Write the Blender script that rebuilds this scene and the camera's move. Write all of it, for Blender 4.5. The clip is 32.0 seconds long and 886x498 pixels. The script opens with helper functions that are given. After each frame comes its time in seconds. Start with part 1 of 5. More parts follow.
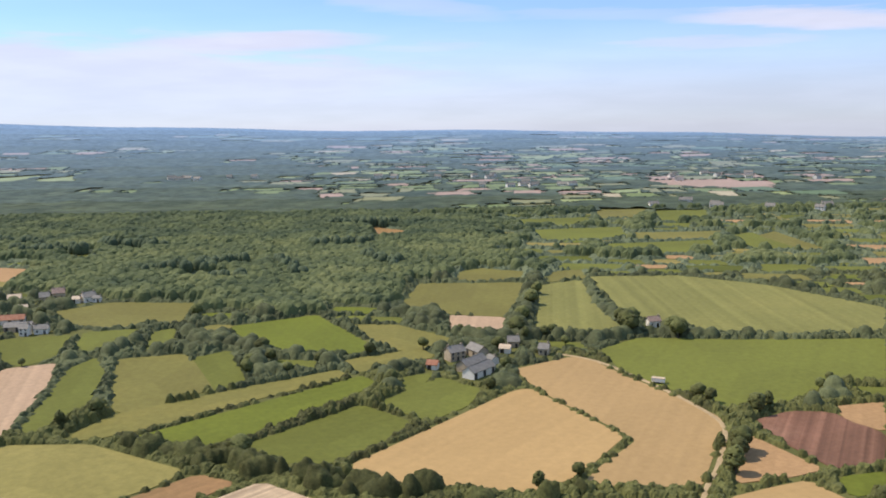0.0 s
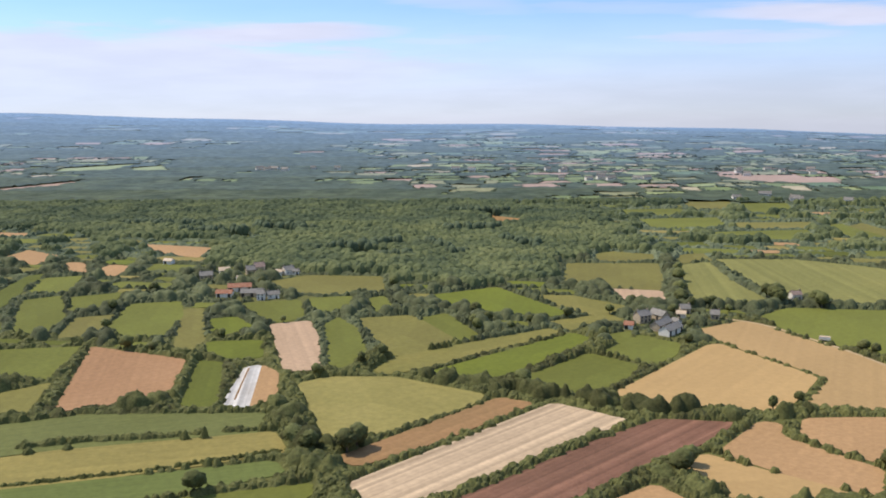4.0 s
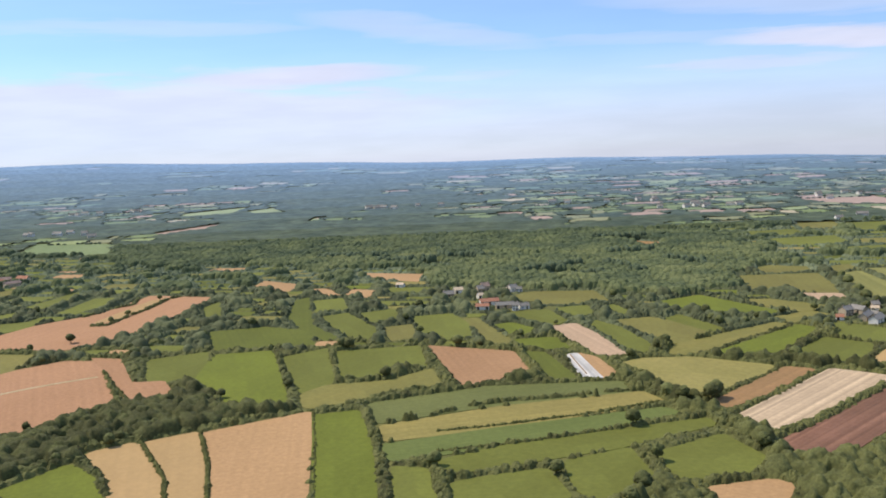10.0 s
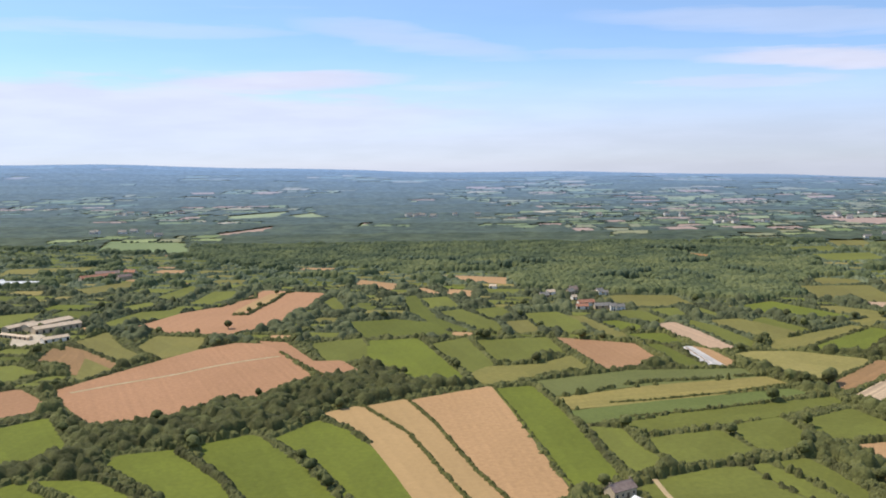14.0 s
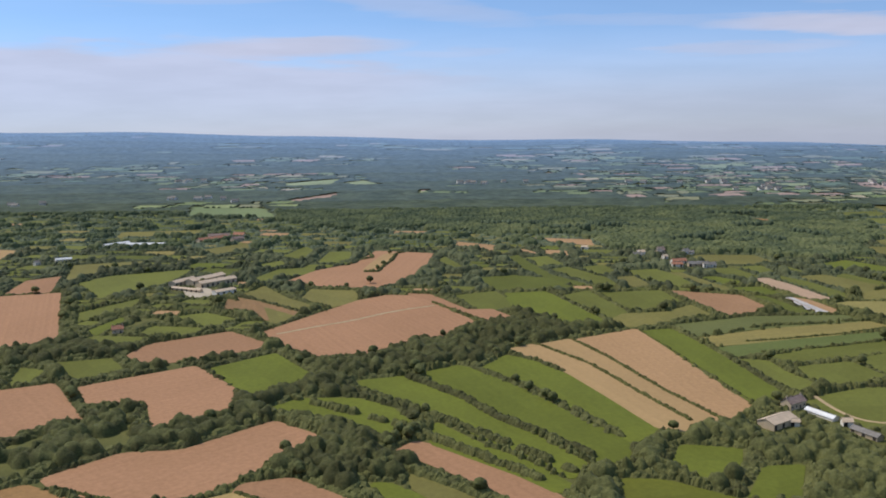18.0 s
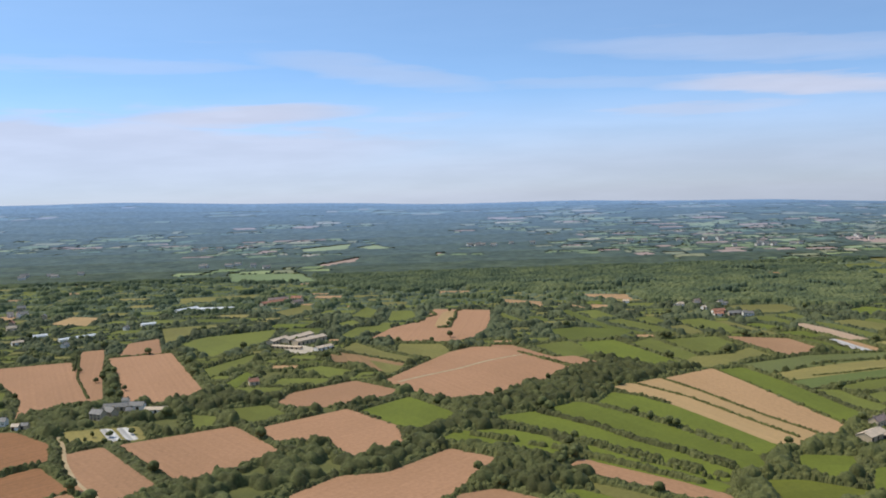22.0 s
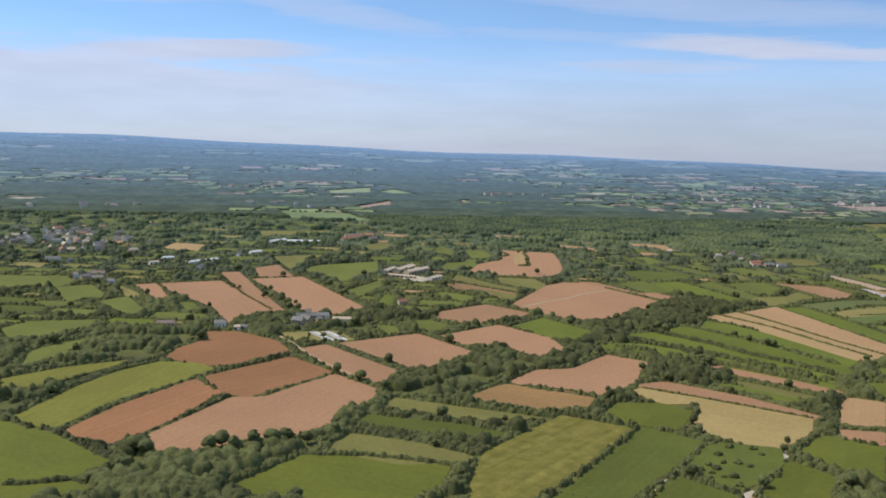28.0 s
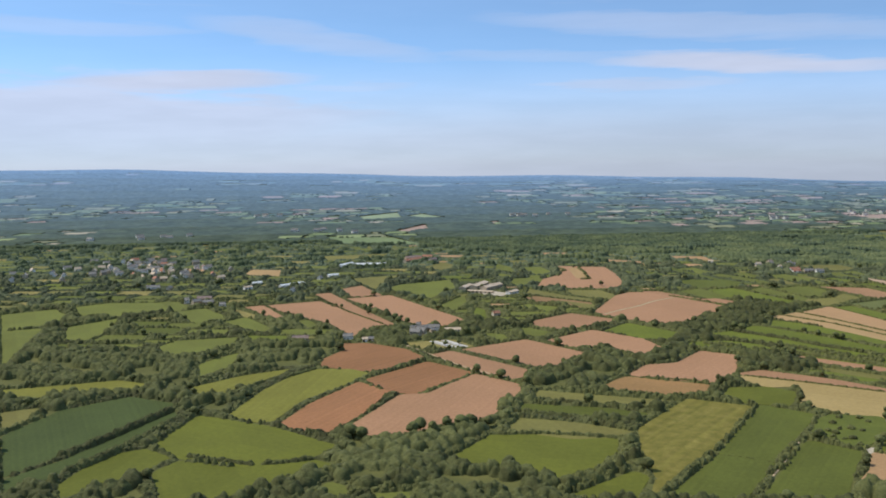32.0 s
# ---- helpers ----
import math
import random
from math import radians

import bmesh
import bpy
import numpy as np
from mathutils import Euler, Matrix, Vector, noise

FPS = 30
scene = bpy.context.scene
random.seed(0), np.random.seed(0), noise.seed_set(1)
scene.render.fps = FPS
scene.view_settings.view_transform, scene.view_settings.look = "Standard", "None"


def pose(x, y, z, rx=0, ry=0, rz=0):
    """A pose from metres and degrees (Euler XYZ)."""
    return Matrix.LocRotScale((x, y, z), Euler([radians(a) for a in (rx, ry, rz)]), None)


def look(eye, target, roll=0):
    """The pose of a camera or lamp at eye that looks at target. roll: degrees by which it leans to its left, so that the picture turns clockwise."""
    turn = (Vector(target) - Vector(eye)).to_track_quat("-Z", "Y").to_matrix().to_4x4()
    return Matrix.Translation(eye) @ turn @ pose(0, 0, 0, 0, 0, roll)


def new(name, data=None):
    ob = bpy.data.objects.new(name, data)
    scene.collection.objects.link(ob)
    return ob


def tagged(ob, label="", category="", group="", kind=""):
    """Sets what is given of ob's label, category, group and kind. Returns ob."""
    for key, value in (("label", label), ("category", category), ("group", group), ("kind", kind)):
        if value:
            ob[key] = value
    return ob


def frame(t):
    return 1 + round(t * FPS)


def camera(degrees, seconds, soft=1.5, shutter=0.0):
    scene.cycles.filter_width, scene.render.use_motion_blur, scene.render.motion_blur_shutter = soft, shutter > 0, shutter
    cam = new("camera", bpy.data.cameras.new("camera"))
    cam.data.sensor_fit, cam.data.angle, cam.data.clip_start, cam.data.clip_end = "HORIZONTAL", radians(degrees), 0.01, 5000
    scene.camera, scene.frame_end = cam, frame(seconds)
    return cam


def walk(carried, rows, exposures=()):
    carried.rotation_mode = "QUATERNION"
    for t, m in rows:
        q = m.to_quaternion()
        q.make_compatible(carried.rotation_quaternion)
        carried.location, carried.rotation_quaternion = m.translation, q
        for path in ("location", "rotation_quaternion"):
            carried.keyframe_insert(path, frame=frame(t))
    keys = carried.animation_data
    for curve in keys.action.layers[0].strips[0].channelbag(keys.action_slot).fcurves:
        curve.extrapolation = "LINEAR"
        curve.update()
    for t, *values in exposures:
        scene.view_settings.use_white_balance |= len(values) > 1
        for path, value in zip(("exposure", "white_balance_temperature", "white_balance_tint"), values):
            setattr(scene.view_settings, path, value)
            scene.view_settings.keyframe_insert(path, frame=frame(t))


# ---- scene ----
# ---------------------------------------------------------------- camera
EXPOSURES = [(0, 0.15, 6500, 11), (4, 0.13, 6500, 11), (9, 0.15, 6450, 10), (13.5, 0.16, 6450, 10), (15.5, -0.06, 6300, 9), (17, -0.3, 6120, 8), (18.7, -0.27, 6250, 13), (20.5, -0.13, 6200, 9), (22.5, -0.12, 6150, 7), (25, -0.13, 6150, 7), (28, -0.17, 6130, 7), (32, -0.14, 6100, 6)]
cam = camera(50.7, 32.0, soft=1.9)
METRES, EYE, TILT, LEAN, TURN = 1070.0, 110.9, 0.0, 0.0, 0.0
ROWS = [
    (0.0, 0.0, 0.0, 0.0, -0.13, -8.48, 0.86),
    (0.5, -0.0104, -0.01, 0.0007, -0.56, -8.76, 1.29),
    (1.0, -0.0208, -0.0203, 0.0015, -0.49, -8.83, 0.57),
    (1.5, -0.0314, -0.0304, 0.0022, -0.47, -8.47, 1.2),
    (2.0, -0.0419, -0.0404, 0.0027, -0.39, -8.21, 1.01),
    (2.5, -0.0526, -0.0506, 0.0032, -0.61, -8.53, 1.68),
    (3.0, -0.0633, -0.0608, 0.004, -0.04, -9.49, 1.18),
    (3.5, -0.0743, -0.0708, 0.0051, 0.74, -10.03, 0.03),
    (4.0, -0.0853, -0.0803, 0.0059, 1.23, -8.89, 0.34),
    (4.5, -0.0964, -0.0902, 0.0065, 1.13, -7.9, 0.75),
    (6.5, -0.1409, -0.1311, 0.0096, -2.34, -6.81, 1.13),
    (7.0, -0.152, -0.1414, 0.0102, -2.63, -6.94, 4.31),
    (7.5, -0.1634, -0.1508, 0.0111, -0.99, -6.63, 3.7),
    (8.0, -0.1747, -0.1614, 0.012, 0.38, -6.36, 4.16),
    (8.5, -0.1861, -0.1721, 0.0131, 1.68, -6.35, 2.43),
    (9.0, -0.1975, -0.1832, 0.014, 3.07, -7.34, -0.12),
    (9.5, -0.2089, -0.1933, 0.015, 2.38, -6.62, 2.19),
    (10.0, -0.2202, -0.2045, 0.016, 2.25, -6.69, 2.39),
    (10.5, -0.2319, -0.2146, 0.0173, 2.0, -6.59, 1.85),
    (11.0, -0.2433, -0.225, 0.0182, 1.61, -6.45, 0.82),
    (11.5, -0.2546, -0.2349, 0.019, 1.26, -6.22, -0.18),
    (12.0, -0.266, -0.2454, 0.0198, 0.92, -5.92, -0.11),
    (12.5, -0.2773, -0.2563, 0.0208, 0.23, -5.45, 4.99),
    (13.0, -0.2886, -0.2671, 0.0218, 0.49, -5.48, 2.52),
    (13.5, -0.3005, -0.2782, 0.023, 1.06, -5.78, 0.41),
    (14.0, -0.3122, -0.2882, 0.0237, 1.49, -6.13, 0.77),
    (14.5, -0.3239, -0.2989, 0.0246, 1.17, -6.2, 1.49),
    (16.5, -0.3693, -0.3423, 0.0279, -1.16, -3.46, 1.8),
    (17.0, -0.3809, -0.3527, 0.0289, -0.9, -4.67, 1.54),
    (17.5, -0.3927, -0.3625, 0.0295, 0.66, -6.58, 0.91),
    (18.0, -0.4043, -0.3728, 0.0305, 1.6, -8.13, 0.73),
    (18.5, -0.4159, -0.3829, 0.0316, 3.53, -8.88, -0.45),
    (19.0, -0.4277, -0.3935, 0.0326, 4.38, -8.68, -0.96),
    (19.5, -0.4392, -0.4036, 0.0334, 3.97, -7.41, 1.72),
    (20.0, -0.4509, -0.4144, 0.0346, 3.09, -6.3, 2.2),
    (20.5, -0.4625, -0.4246, 0.0355, 2.16, -5.84, 2.42),
    (21.0, -0.4742, -0.4355, 0.0366, 1.35, -5.53, 2.48),
    (21.5, -0.4854, -0.4451, 0.0375, 0.18, -4.76, 2.54),
    (22.0, -0.4971, -0.456, 0.0386, -0.65, -4.33, 1.85),
    (22.5, -0.5089, -0.4669, 0.0394, -1.24, -4.71, 1.35),
    (23.0, -0.5206, -0.4764, 0.0401, -1.47, -4.57, 1.59),
    (23.5, -0.5324, -0.4871, 0.0407, -1.49, -4.52, 1.14),
    (24.0, -0.5443, -0.4991, 0.042, -1.1, -5.0, 0.72),
    (24.5, -0.5561, -0.5097, 0.0425, -0.45, -5.63, 0.0),
    (25.0, -0.5678, -0.5209, 0.0432, -0.31, -7.08, 0.18),
    (25.5, -0.5802, -0.5323, 0.0444, -0.87, -7.64, 1.02),
    (27.5, -0.6299, -0.5741, 0.0483, -3.25, -7.85, -0.88),
    (28.0, -0.6424, -0.5848, 0.0491, -3.3, -7.57, -1.15),
    (28.5, -0.6548, -0.5951, 0.0499, -3.74, -7.05, -0.27),
    (29.0, -0.6672, -0.6058, 0.0507, -4.28, -7.13, 0.18),
    (29.5, -0.6797, -0.616, 0.0514, -4.67, -6.91, 1.68),
    (30.0, -0.6923, -0.6262, 0.0521, -4.6, -6.54, 1.56),
    (30.5, -0.7048, -0.6359, 0.0528, -4.64, -6.31, 1.58),
    (31.0, -0.7173, -0.6459, 0.0535, -4.07, -5.71, 0.94),
    (31.5, -0.7303, -0.6584, 0.0546, -4.35, -5.64, 2.56),
    (32.0, -0.7421, -0.6671, 0.055, -4.26, -6.16, 0.72),
]
walk(cam, [(t, pose(0, 0, EYE, TILT, LEAN, TURN) @ pose(METRES * x, METRES * y, METRES * z, 90 + pitch, roll, yaw)) for t, x, y, z, yaw, pitch, roll in ROWS],
     exposures=EXPOSURES)

# ---------------------------------------------------------------- light
SUN_AZ, SUN_EL = 286.0, 54.0          # degrees clockwise from +y, and above the horizon
world = bpy.data.worlds.new("sky")
scene.world = world
world.use_nodes = True
wn, wl = world.node_tree.nodes, world.node_tree.links
wn.clear()
w_out = wn.new("ShaderNodeOutputWorld")
w_bg = wn.new("ShaderNodeBackground")
w_bg.inputs["Strength"].default_value = 0.085
w_sky = wn.new("ShaderNodeTexSky")
w_sky.sky_type = "NISHITA"
w_sky.sun_disc = False
w_sky.sun_elevation, w_sky.sun_rotation = radians(SUN_EL), radians(SUN_AZ)
w_sky.altitude, w_sky.air_density, w_sky.dust_density, w_sky.ozone_density = 200.0, 1.0, 0.6, 2.0
w_tc = wn.new("ShaderNodeTexCoord")
w_lift = wn.new("ShaderNodeMapping")          # the sky's deep blue begins low over this clear horizon
w_lift.inputs["Scale"].default_value = (1.0, 1.0, 3.2)
w_lift.inputs["Location"].default_value = (0.0, 0.0, 0.06)
w_sat = wn.new("ShaderNodeHueSaturation")
w_sat.inputs["Saturation"].default_value, w_sat.inputs["Value"].default_value = 1.0, 2.6


def sky_noise(scale, detail, shift, tilt):
    mp = wn.new("ShaderNodeMapping")
    mp.inputs["Scale"].default_value = scale
    mp.inputs["Rotation"].default_value = (0.0, radians(tilt), 0.0)
    mp.inputs["Location"].default_value = shift
    nz = wn.new("ShaderNodeTexNoise")
    nz.inputs["Scale"].default_value, nz.inputs["Detail"].default_value, nz.inputs["Roughness"].default_value = 1.0, detail, 0.55
    wl.new(w_tc.outputs["Generated"], mp.inputs["Vector"])
    wl.new(mp.outputs["Vector"], nz.inputs["Vector"])
    return nz.outputs["Fac"]


def sky_math(kind, p, q):
    nd = wn.new("ShaderNodeMath")
    nd.operation = kind
    for k, v in enumerate((p, q)):
        if isinstance(v, float):
            nd.inputs[k].default_value = v
        else:
            wl.new(v, nd.inputs[k])
    return nd.outputs[0]


def sky_ramp(value, lo, hi, at_lo, at_hi):
    nd = wn.new("ShaderNodeMapRange")
    nd.interpolation_type = "SMOOTHSTEP"
    for k, v in ((1, lo), (2, hi), (3, at_lo), (4, at_hi)):
        nd.inputs[k].default_value = v
    wl.new(value, nd.inputs[0])
    return nd.outputs[0]


w_sep = wn.new("ShaderNodeSeparateXYZ")
wl.new(w_tc.outputs["Generated"], w_sep.inputs[0])
# a bank of thin milky cloud low over the horizon with a ragged top, thicker to the west, and loose cirrus wisps above it
rough_top = sky_math("MULTIPLY", sky_math("SUBTRACT", sky_noise((6.0, 6.0, 46.0), 7.0, (0.3, 0.0, 0.2), -1.4), 0.5), 0.075)
leaning = sky_math("ADD", sky_math("ADD", w_sep.outputs["Z"], rough_top), sky_math("MULTIPLY", w_sep.outputs["X"], 0.055))
bank = sky_math("MULTIPLY", sky_ramp(leaning, 0.038, 0.074, 0.9, 0.0), sky_ramp(w_sep.outputs["X"], -0.15, 0.35, 1.0, 0.45))
low_haze = sky_ramp(w_sep.outputs["Z"], 0.0, 0.11, 0.9, 0.2)
streaks = sky_ramp(sky_noise((2.6, 2.6, 52.0), 7.0, (1.7, 0.4, 0.1), -1.6), 0.48, 0.78, 0.0, 0.34)
fray = sky_math("MULTIPLY", sky_math("SUBTRACT", sky_noise((9.0, 9.0, 110.0), 7.0, (0.6, 0.2, 0.9), -1.5), 0.5), 0.022)
# each wisp: where it lies, how far it reaches along and up, how it leans, how dense it is
for at_x, at_z, half_x, half_z, lean, most in ((0.385, 0.080, 0.16, 0.011, -0.06, 0.95), (0.27, 0.063, 0.13, 0.009, -0.03, 0.72), (-0.20, 0.070, 0.15, 0.013, 0.03, 0.95), (-0.02, 0.064, 0.09, 0.008, 0.02, 0.6),
                                               (-0.05, 0.112, 0.14, 0.015, -0.16, 0.5), (0.34, 0.118, 0.24, 0.014, -0.07, 0.5), (-0.33, 0.122, 0.2, 0.009, 0.0, 0.42), (0.17, 0.094, 0.14, 0.008, -0.02, 0.42)):
    along = sky_math("SUBTRACT", w_sep.outputs["X"], at_x)
    up = sky_math("SUBTRACT", sky_math("ADD", w_sep.outputs["Z"], fray), sky_math("ADD", sky_math("MULTIPLY", along, lean), at_z))
    far_x = sky_math("POWER", sky_math("DIVIDE", sky_math("ABSOLUTE", along, 0.0), half_x), 2.0)
    far_z = sky_math("POWER", sky_math("DIVIDE", sky_math("ABSOLUTE", up, 0.0), half_z), 2.0)
    streaks = sky_math("MAXIMUM", streaks, sky_ramp(sky_math("ADD", far_x, far_z), 0.0, 1.8, most, 0.0))
veil = sky_math("MAXIMUM", sky_math("MAXIMUM", bank, low_haze), sky_math("MAXIMUM", streaks, sky_ramp(w_sep.outputs["Z"], 0.08, 0.17, 0.24, 0.12)))        # a thin even haze of cirrus everywhere
w_mix = wn.new("ShaderNodeMix")
w_mix.data_type = "RGBA"
w_mix.inputs["B"].default_value = (8.0, 8.7, 10.3, 1)
wl.new(w_tc.outputs["Generated"], w_lift.inputs["Vector"])
wl.new(w_lift.outputs["Vector"], w_sky.inputs["Vector"])
wl.new(w_sky.outputs["Color"], w_sat.inputs["Color"])
w_tint = wn.new("ShaderNodeMix")
w_tint.data_type, w_tint.blend_type = "RGBA", "MULTIPLY"
w_tint.inputs["Factor"].default_value, w_tint.inputs["B"].default_value = 1.0, (0.75, 1.0, 1.06, 1)
wl.new(w_sat.outputs["Color"], w_tint.inputs["A"])
wl.new(w_tint.outputs["Result"], w_mix.inputs["A"])
mottle = sky_math("MULTIPLY", sky_math("MULTIPLY", sky_ramp(w_sep.outputs["Z"], -0.03, 0.055, 0.91, 1.0), sky_ramp(sky_noise((9.0, 9.0, 60.0), 5.0, (0.8, 0.1, 0.5), -1.4), 0.3, 0.7, 0.96, 1.04)), sky_math("MAXIMUM", sky_ramp(w_sep.outputs["X"], -0.2, 0.45, 1.06, 0.88), sky_ramp(w_sep.outputs["Z"], 0.025, 0.06, 0.8, 1.04)))
w_cl = wn.new("ShaderNodeMix")
w_cl.data_type, w_cl.blend_type = "RGBA", "MULTIPLY"
w_cl.inputs["Factor"].default_value, w_cl.inputs["A"].default_value = 1.0, (7.75, 7.98, 9.75, 1)
wl.new(mottle, w_cl.inputs["B"])
wl.new(w_cl.outputs["Result"], w_mix.inputs["B"])
wl.new(veil, w_mix.inputs["Factor"])
wl.new(w_mix.outputs["Result"], w_bg.inputs["Color"])
wl.new(w_bg.outputs[0], w_out.inputs[0])

sun = new("sun", bpy.data.lights.new("sun", "SUN"))
sun.data.energy, sun.data.angle, sun.data.color = 4.2, radians(0.55), (1.0, 0.935, 0.83)
a, e = radians(SUN_AZ), radians(SUN_EL)
sun.matrix_world = look((math.sin(a) * math.cos(e) * 900, math.cos(a) * math.cos(e) * 900, math.sin(e) * 900), (0, 0, 0))


# ---------------------------------------------------------------- materials
def material(name, tones, coarse=0.02, fine=0.5, rows=0.0, row_depth=0.3, rough=0.9, bump=0.15, blotch=None, random_tone=0.0, space="Object", grain=0.12, island=0.0):
    """Tones: colours that a coarse noise spreads over the surface; fine: grain, per metre; rows: metres between drill or swath lines along x."""
    m = bpy.data.materials.new(name)
    m.use_nodes = True
    n, l = m.node_tree.nodes, m.node_tree.links
    bsdf = n["Principled BSDF"]
    bsdf.inputs["Roughness"].default_value = rough
    bsdf.inputs["Specular IOR Level"].default_value = 0.15
    tc = n.new("ShaderNodeTexCoord")
    big = n.new("ShaderNodeTexNoise")
    big.inputs["Scale"].default_value, big.inputs["Detail"].default_value, big.inputs["Roughness"].default_value = coarse, 4.0, 0.6
    l.new(tc.outputs[space], big.inputs["Vector"])
    small = n.new("ShaderNodeTexNoise")
    small.inputs["Scale"].default_value, small.inputs["Detail"].default_value, small.inputs["Roughness"].default_value = fine, 5.0, 0.7
    l.new(tc.outputs[space], small.inputs["Vector"])
    ramp = n.new("ShaderNodeValToRGB")
    els = ramp.color_ramp.elements
    while len(els) < len(tones):
        els.new(0.5)
    for k, c in enumerate(tones):
        els[k].position = 0.3 + 0.4 * k / max(1, len(tones) - 1)
        els[k].color = (*c, 1)
    fac = big.outputs["Fac"]
    if random_tone:
        oi = n.new("ShaderNodeObjectInfo")
        add = n.new("ShaderNodeMath")
        add.operation = "MULTIPLY_ADD"
        add.inputs[1].default_value = random_tone
        l.new(oi.outputs["Random"], add.inputs[0])
        off = n.new("ShaderNodeMath")
        off.operation = "ADD"
        off.inputs[1].default_value = -0.5 * random_tone
        l.new(big.outputs["Fac"], off.inputs[0])
        l.new(off.outputs[0], add.inputs[2])
        fac = add.outputs[0]
    if island:                        # each clump of leaves has a tone of its own
        ge = n.new("ShaderNodeNewGeometry")
        ia = n.new("ShaderNodeMath")
        ia.operation = "MULTIPLY_ADD"
        ia.inputs[1].default_value = island
        l.new(ge.outputs["Random Per Island"], ia.inputs[0])
        io = n.new("ShaderNodeMath")
        io.operation = "ADD"
        io.inputs[1].default_value = -0.5 * island
        l.new(fac, io.inputs[0])
        l.new(io.outputs[0], ia.inputs[2])
        fac = ia.outputs[0]
    l.new(fac, ramp.inputs["Fac"])
    colour = ramp.outputs["Color"]

    def shade(col, value, low, high):
        mr = n.new("ShaderNodeMapRange")
        for i, v in ((1, 0.34), (2, 0.66), (3, low), (4, high)):
            mr.inputs[i].default_value = v
        l.new(value, mr.inputs[0])
        mul = n.new("ShaderNodeMix")
        mul.data_type, mul.blend_type = "RGBA", "MULTIPLY"
        mul.inputs["Factor"].default_value = 1.0
        l.new(col, mul.inputs["A"])
        l.new(mr.outputs[0], mul.inputs["B"])
        return mul.outputs["Result"]

    colour = shade(colour, small.outputs["Fac"], 1.0 - grain, 1.0 + grain)
    height = small.outputs["Fac"]
    if rows:
        wmap = n.new("ShaderNodeMapping")
        wmap.inputs["Scale"].default_value = (0.0, 1.0, 0.0)
        l.new(tc.outputs[space], wmap.inputs["Vector"])
        wave = n.new("ShaderNodeTexNoise")
        wave.inputs["Scale"].default_value, wave.inputs["Detail"].default_value = 1.0 / rows, 3.0
        warp = n.new("ShaderNodeVectorMath")
        warp.operation = "MULTIPLY_ADD"
        warp.inputs[1].default_value = (0, 0.5, 0)
        l.new(small.outputs["Color"], warp.inputs[0])
        l.new(wmap.outputs[0], warp.inputs[2])
        l.new(warp.outputs[0], wave.inputs["Vector"])
        colour = shade(colour, wave.outputs["Fac"], 1.0 - row_depth, 1.0 + row_depth)
    if blotch:
        tone, scale, lo = blotch
        bn = n.new("ShaderNodeTexNoise")
        bn.inputs["Scale"].default_value, bn.inputs["Detail"].default_value = scale, 3.0
        l.new(tc.outputs[space], bn.inputs["Vector"])
        br = n.new("ShaderNodeMapRange")
        for i, v in ((1, lo), (2, lo + 0.12), (3, 0.0), (4, 0.8)):
            br.inputs[i].default_value = v
        l.new(bn.outputs["Fac"], br.inputs[0])
        bm_ = n.new("ShaderNodeMix")
        bm_.data_type = "RGBA"
        bm_.inputs["B"].default_value = (*tone, 1)
        l.new(br.outputs[0], bm_.inputs["Factor"])
        l.new(colour, bm_.inputs["A"])
        colour = bm_.outputs["Result"]
    l.new(colour, bsdf.inputs["Base Color"])
    if bump:
        b = n.new("ShaderNodeBump")
        b.inputs["Strength"].default_value, b.inputs["Distance"].default_value = bump, 0.5 / fine
        l.new(height, b.inputs["Height"])
        l.new(b.outputs[0], bsdf.inputs["Normal"])
    return m


M = {}
M["verge"] = material("rough_grass", [(0.082, 0.078, 0.022), (0.109, 0.104, 0.029), (0.142, 0.127, 0.036)], 0.03, 0.6)
M["pasture"] = material("grazed_grass", [(0.113, 0.113, 0.020), (0.131, 0.132, 0.025), (0.149, 0.151, 0.027)], 0.018, 0.35, 5.0, 0.035, random_tone=0.3)
M["green"] = material("lush_grass", [(0.105, 0.114, 0.014), (0.122, 0.132, 0.017), (0.138, 0.149, 0.018)], 0.02, 0.35, 5.0, 0.04, random_tone=0.2)
M["olive"] = material("dry_pasture", [(0.148, 0.126, 0.033), (0.169, 0.146, 0.038), (0.196, 0.162, 0.042)], 0.02, 0.3, 5.0, 0.04, random_tone=0.3)
M["mown"] = material("mown_meadow", [(0.163, 0.149, 0.042), (0.188, 0.171, 0.049), (0.218, 0.191, 0.055)], 0.012, 0.3, 7.0, 0.14)
M["lime"] = material("young_grass", [(0.145, 0.131, 0.022), (0.166, 0.149, 0.024), (0.187, 0.169, 0.028)], 0.02, 0.3, 4.0, 0.08, random_tone=0.2)
M["straw_a"] = material("ripe_barley", [(0.352, 0.221, 0.090), (0.383, 0.239, 0.097), (0.413, 0.258, 0.105)], 0.015, 0.35, 5.0, 0.04, random_tone=0.2, grain=0.07)
M["straw_b"] = material("ripe_wheat", [(0.328, 0.206, 0.087), (0.357, 0.223, 0.094), (0.386, 0.241, 0.102)], 0.015, 0.35, 4.0, 0.04, random_tone=0.2, grain=0.07)
M["umber"] = material("umber_soil", [(0.279, 0.148, 0.070), (0.310, 0.168, 0.080), (0.347, 0.190, 0.092)], 0.014, 0.4, 3.0, 0.06, random_tone=0.2)
M["golden"] = material("dry_golden_pasture", [(0.202, 0.166, 0.048), (0.232, 0.190, 0.056), (0.262, 0.212, 0.066)], 0.025, 0.3, 5.0, 0.04)
M["ochre"] = material("ochre_stubble", [(0.295, 0.200, 0.070), (0.330, 0.225, 0.080), (0.365, 0.250, 0.092)], 0.015, 0.35, 4.0, 0.06)
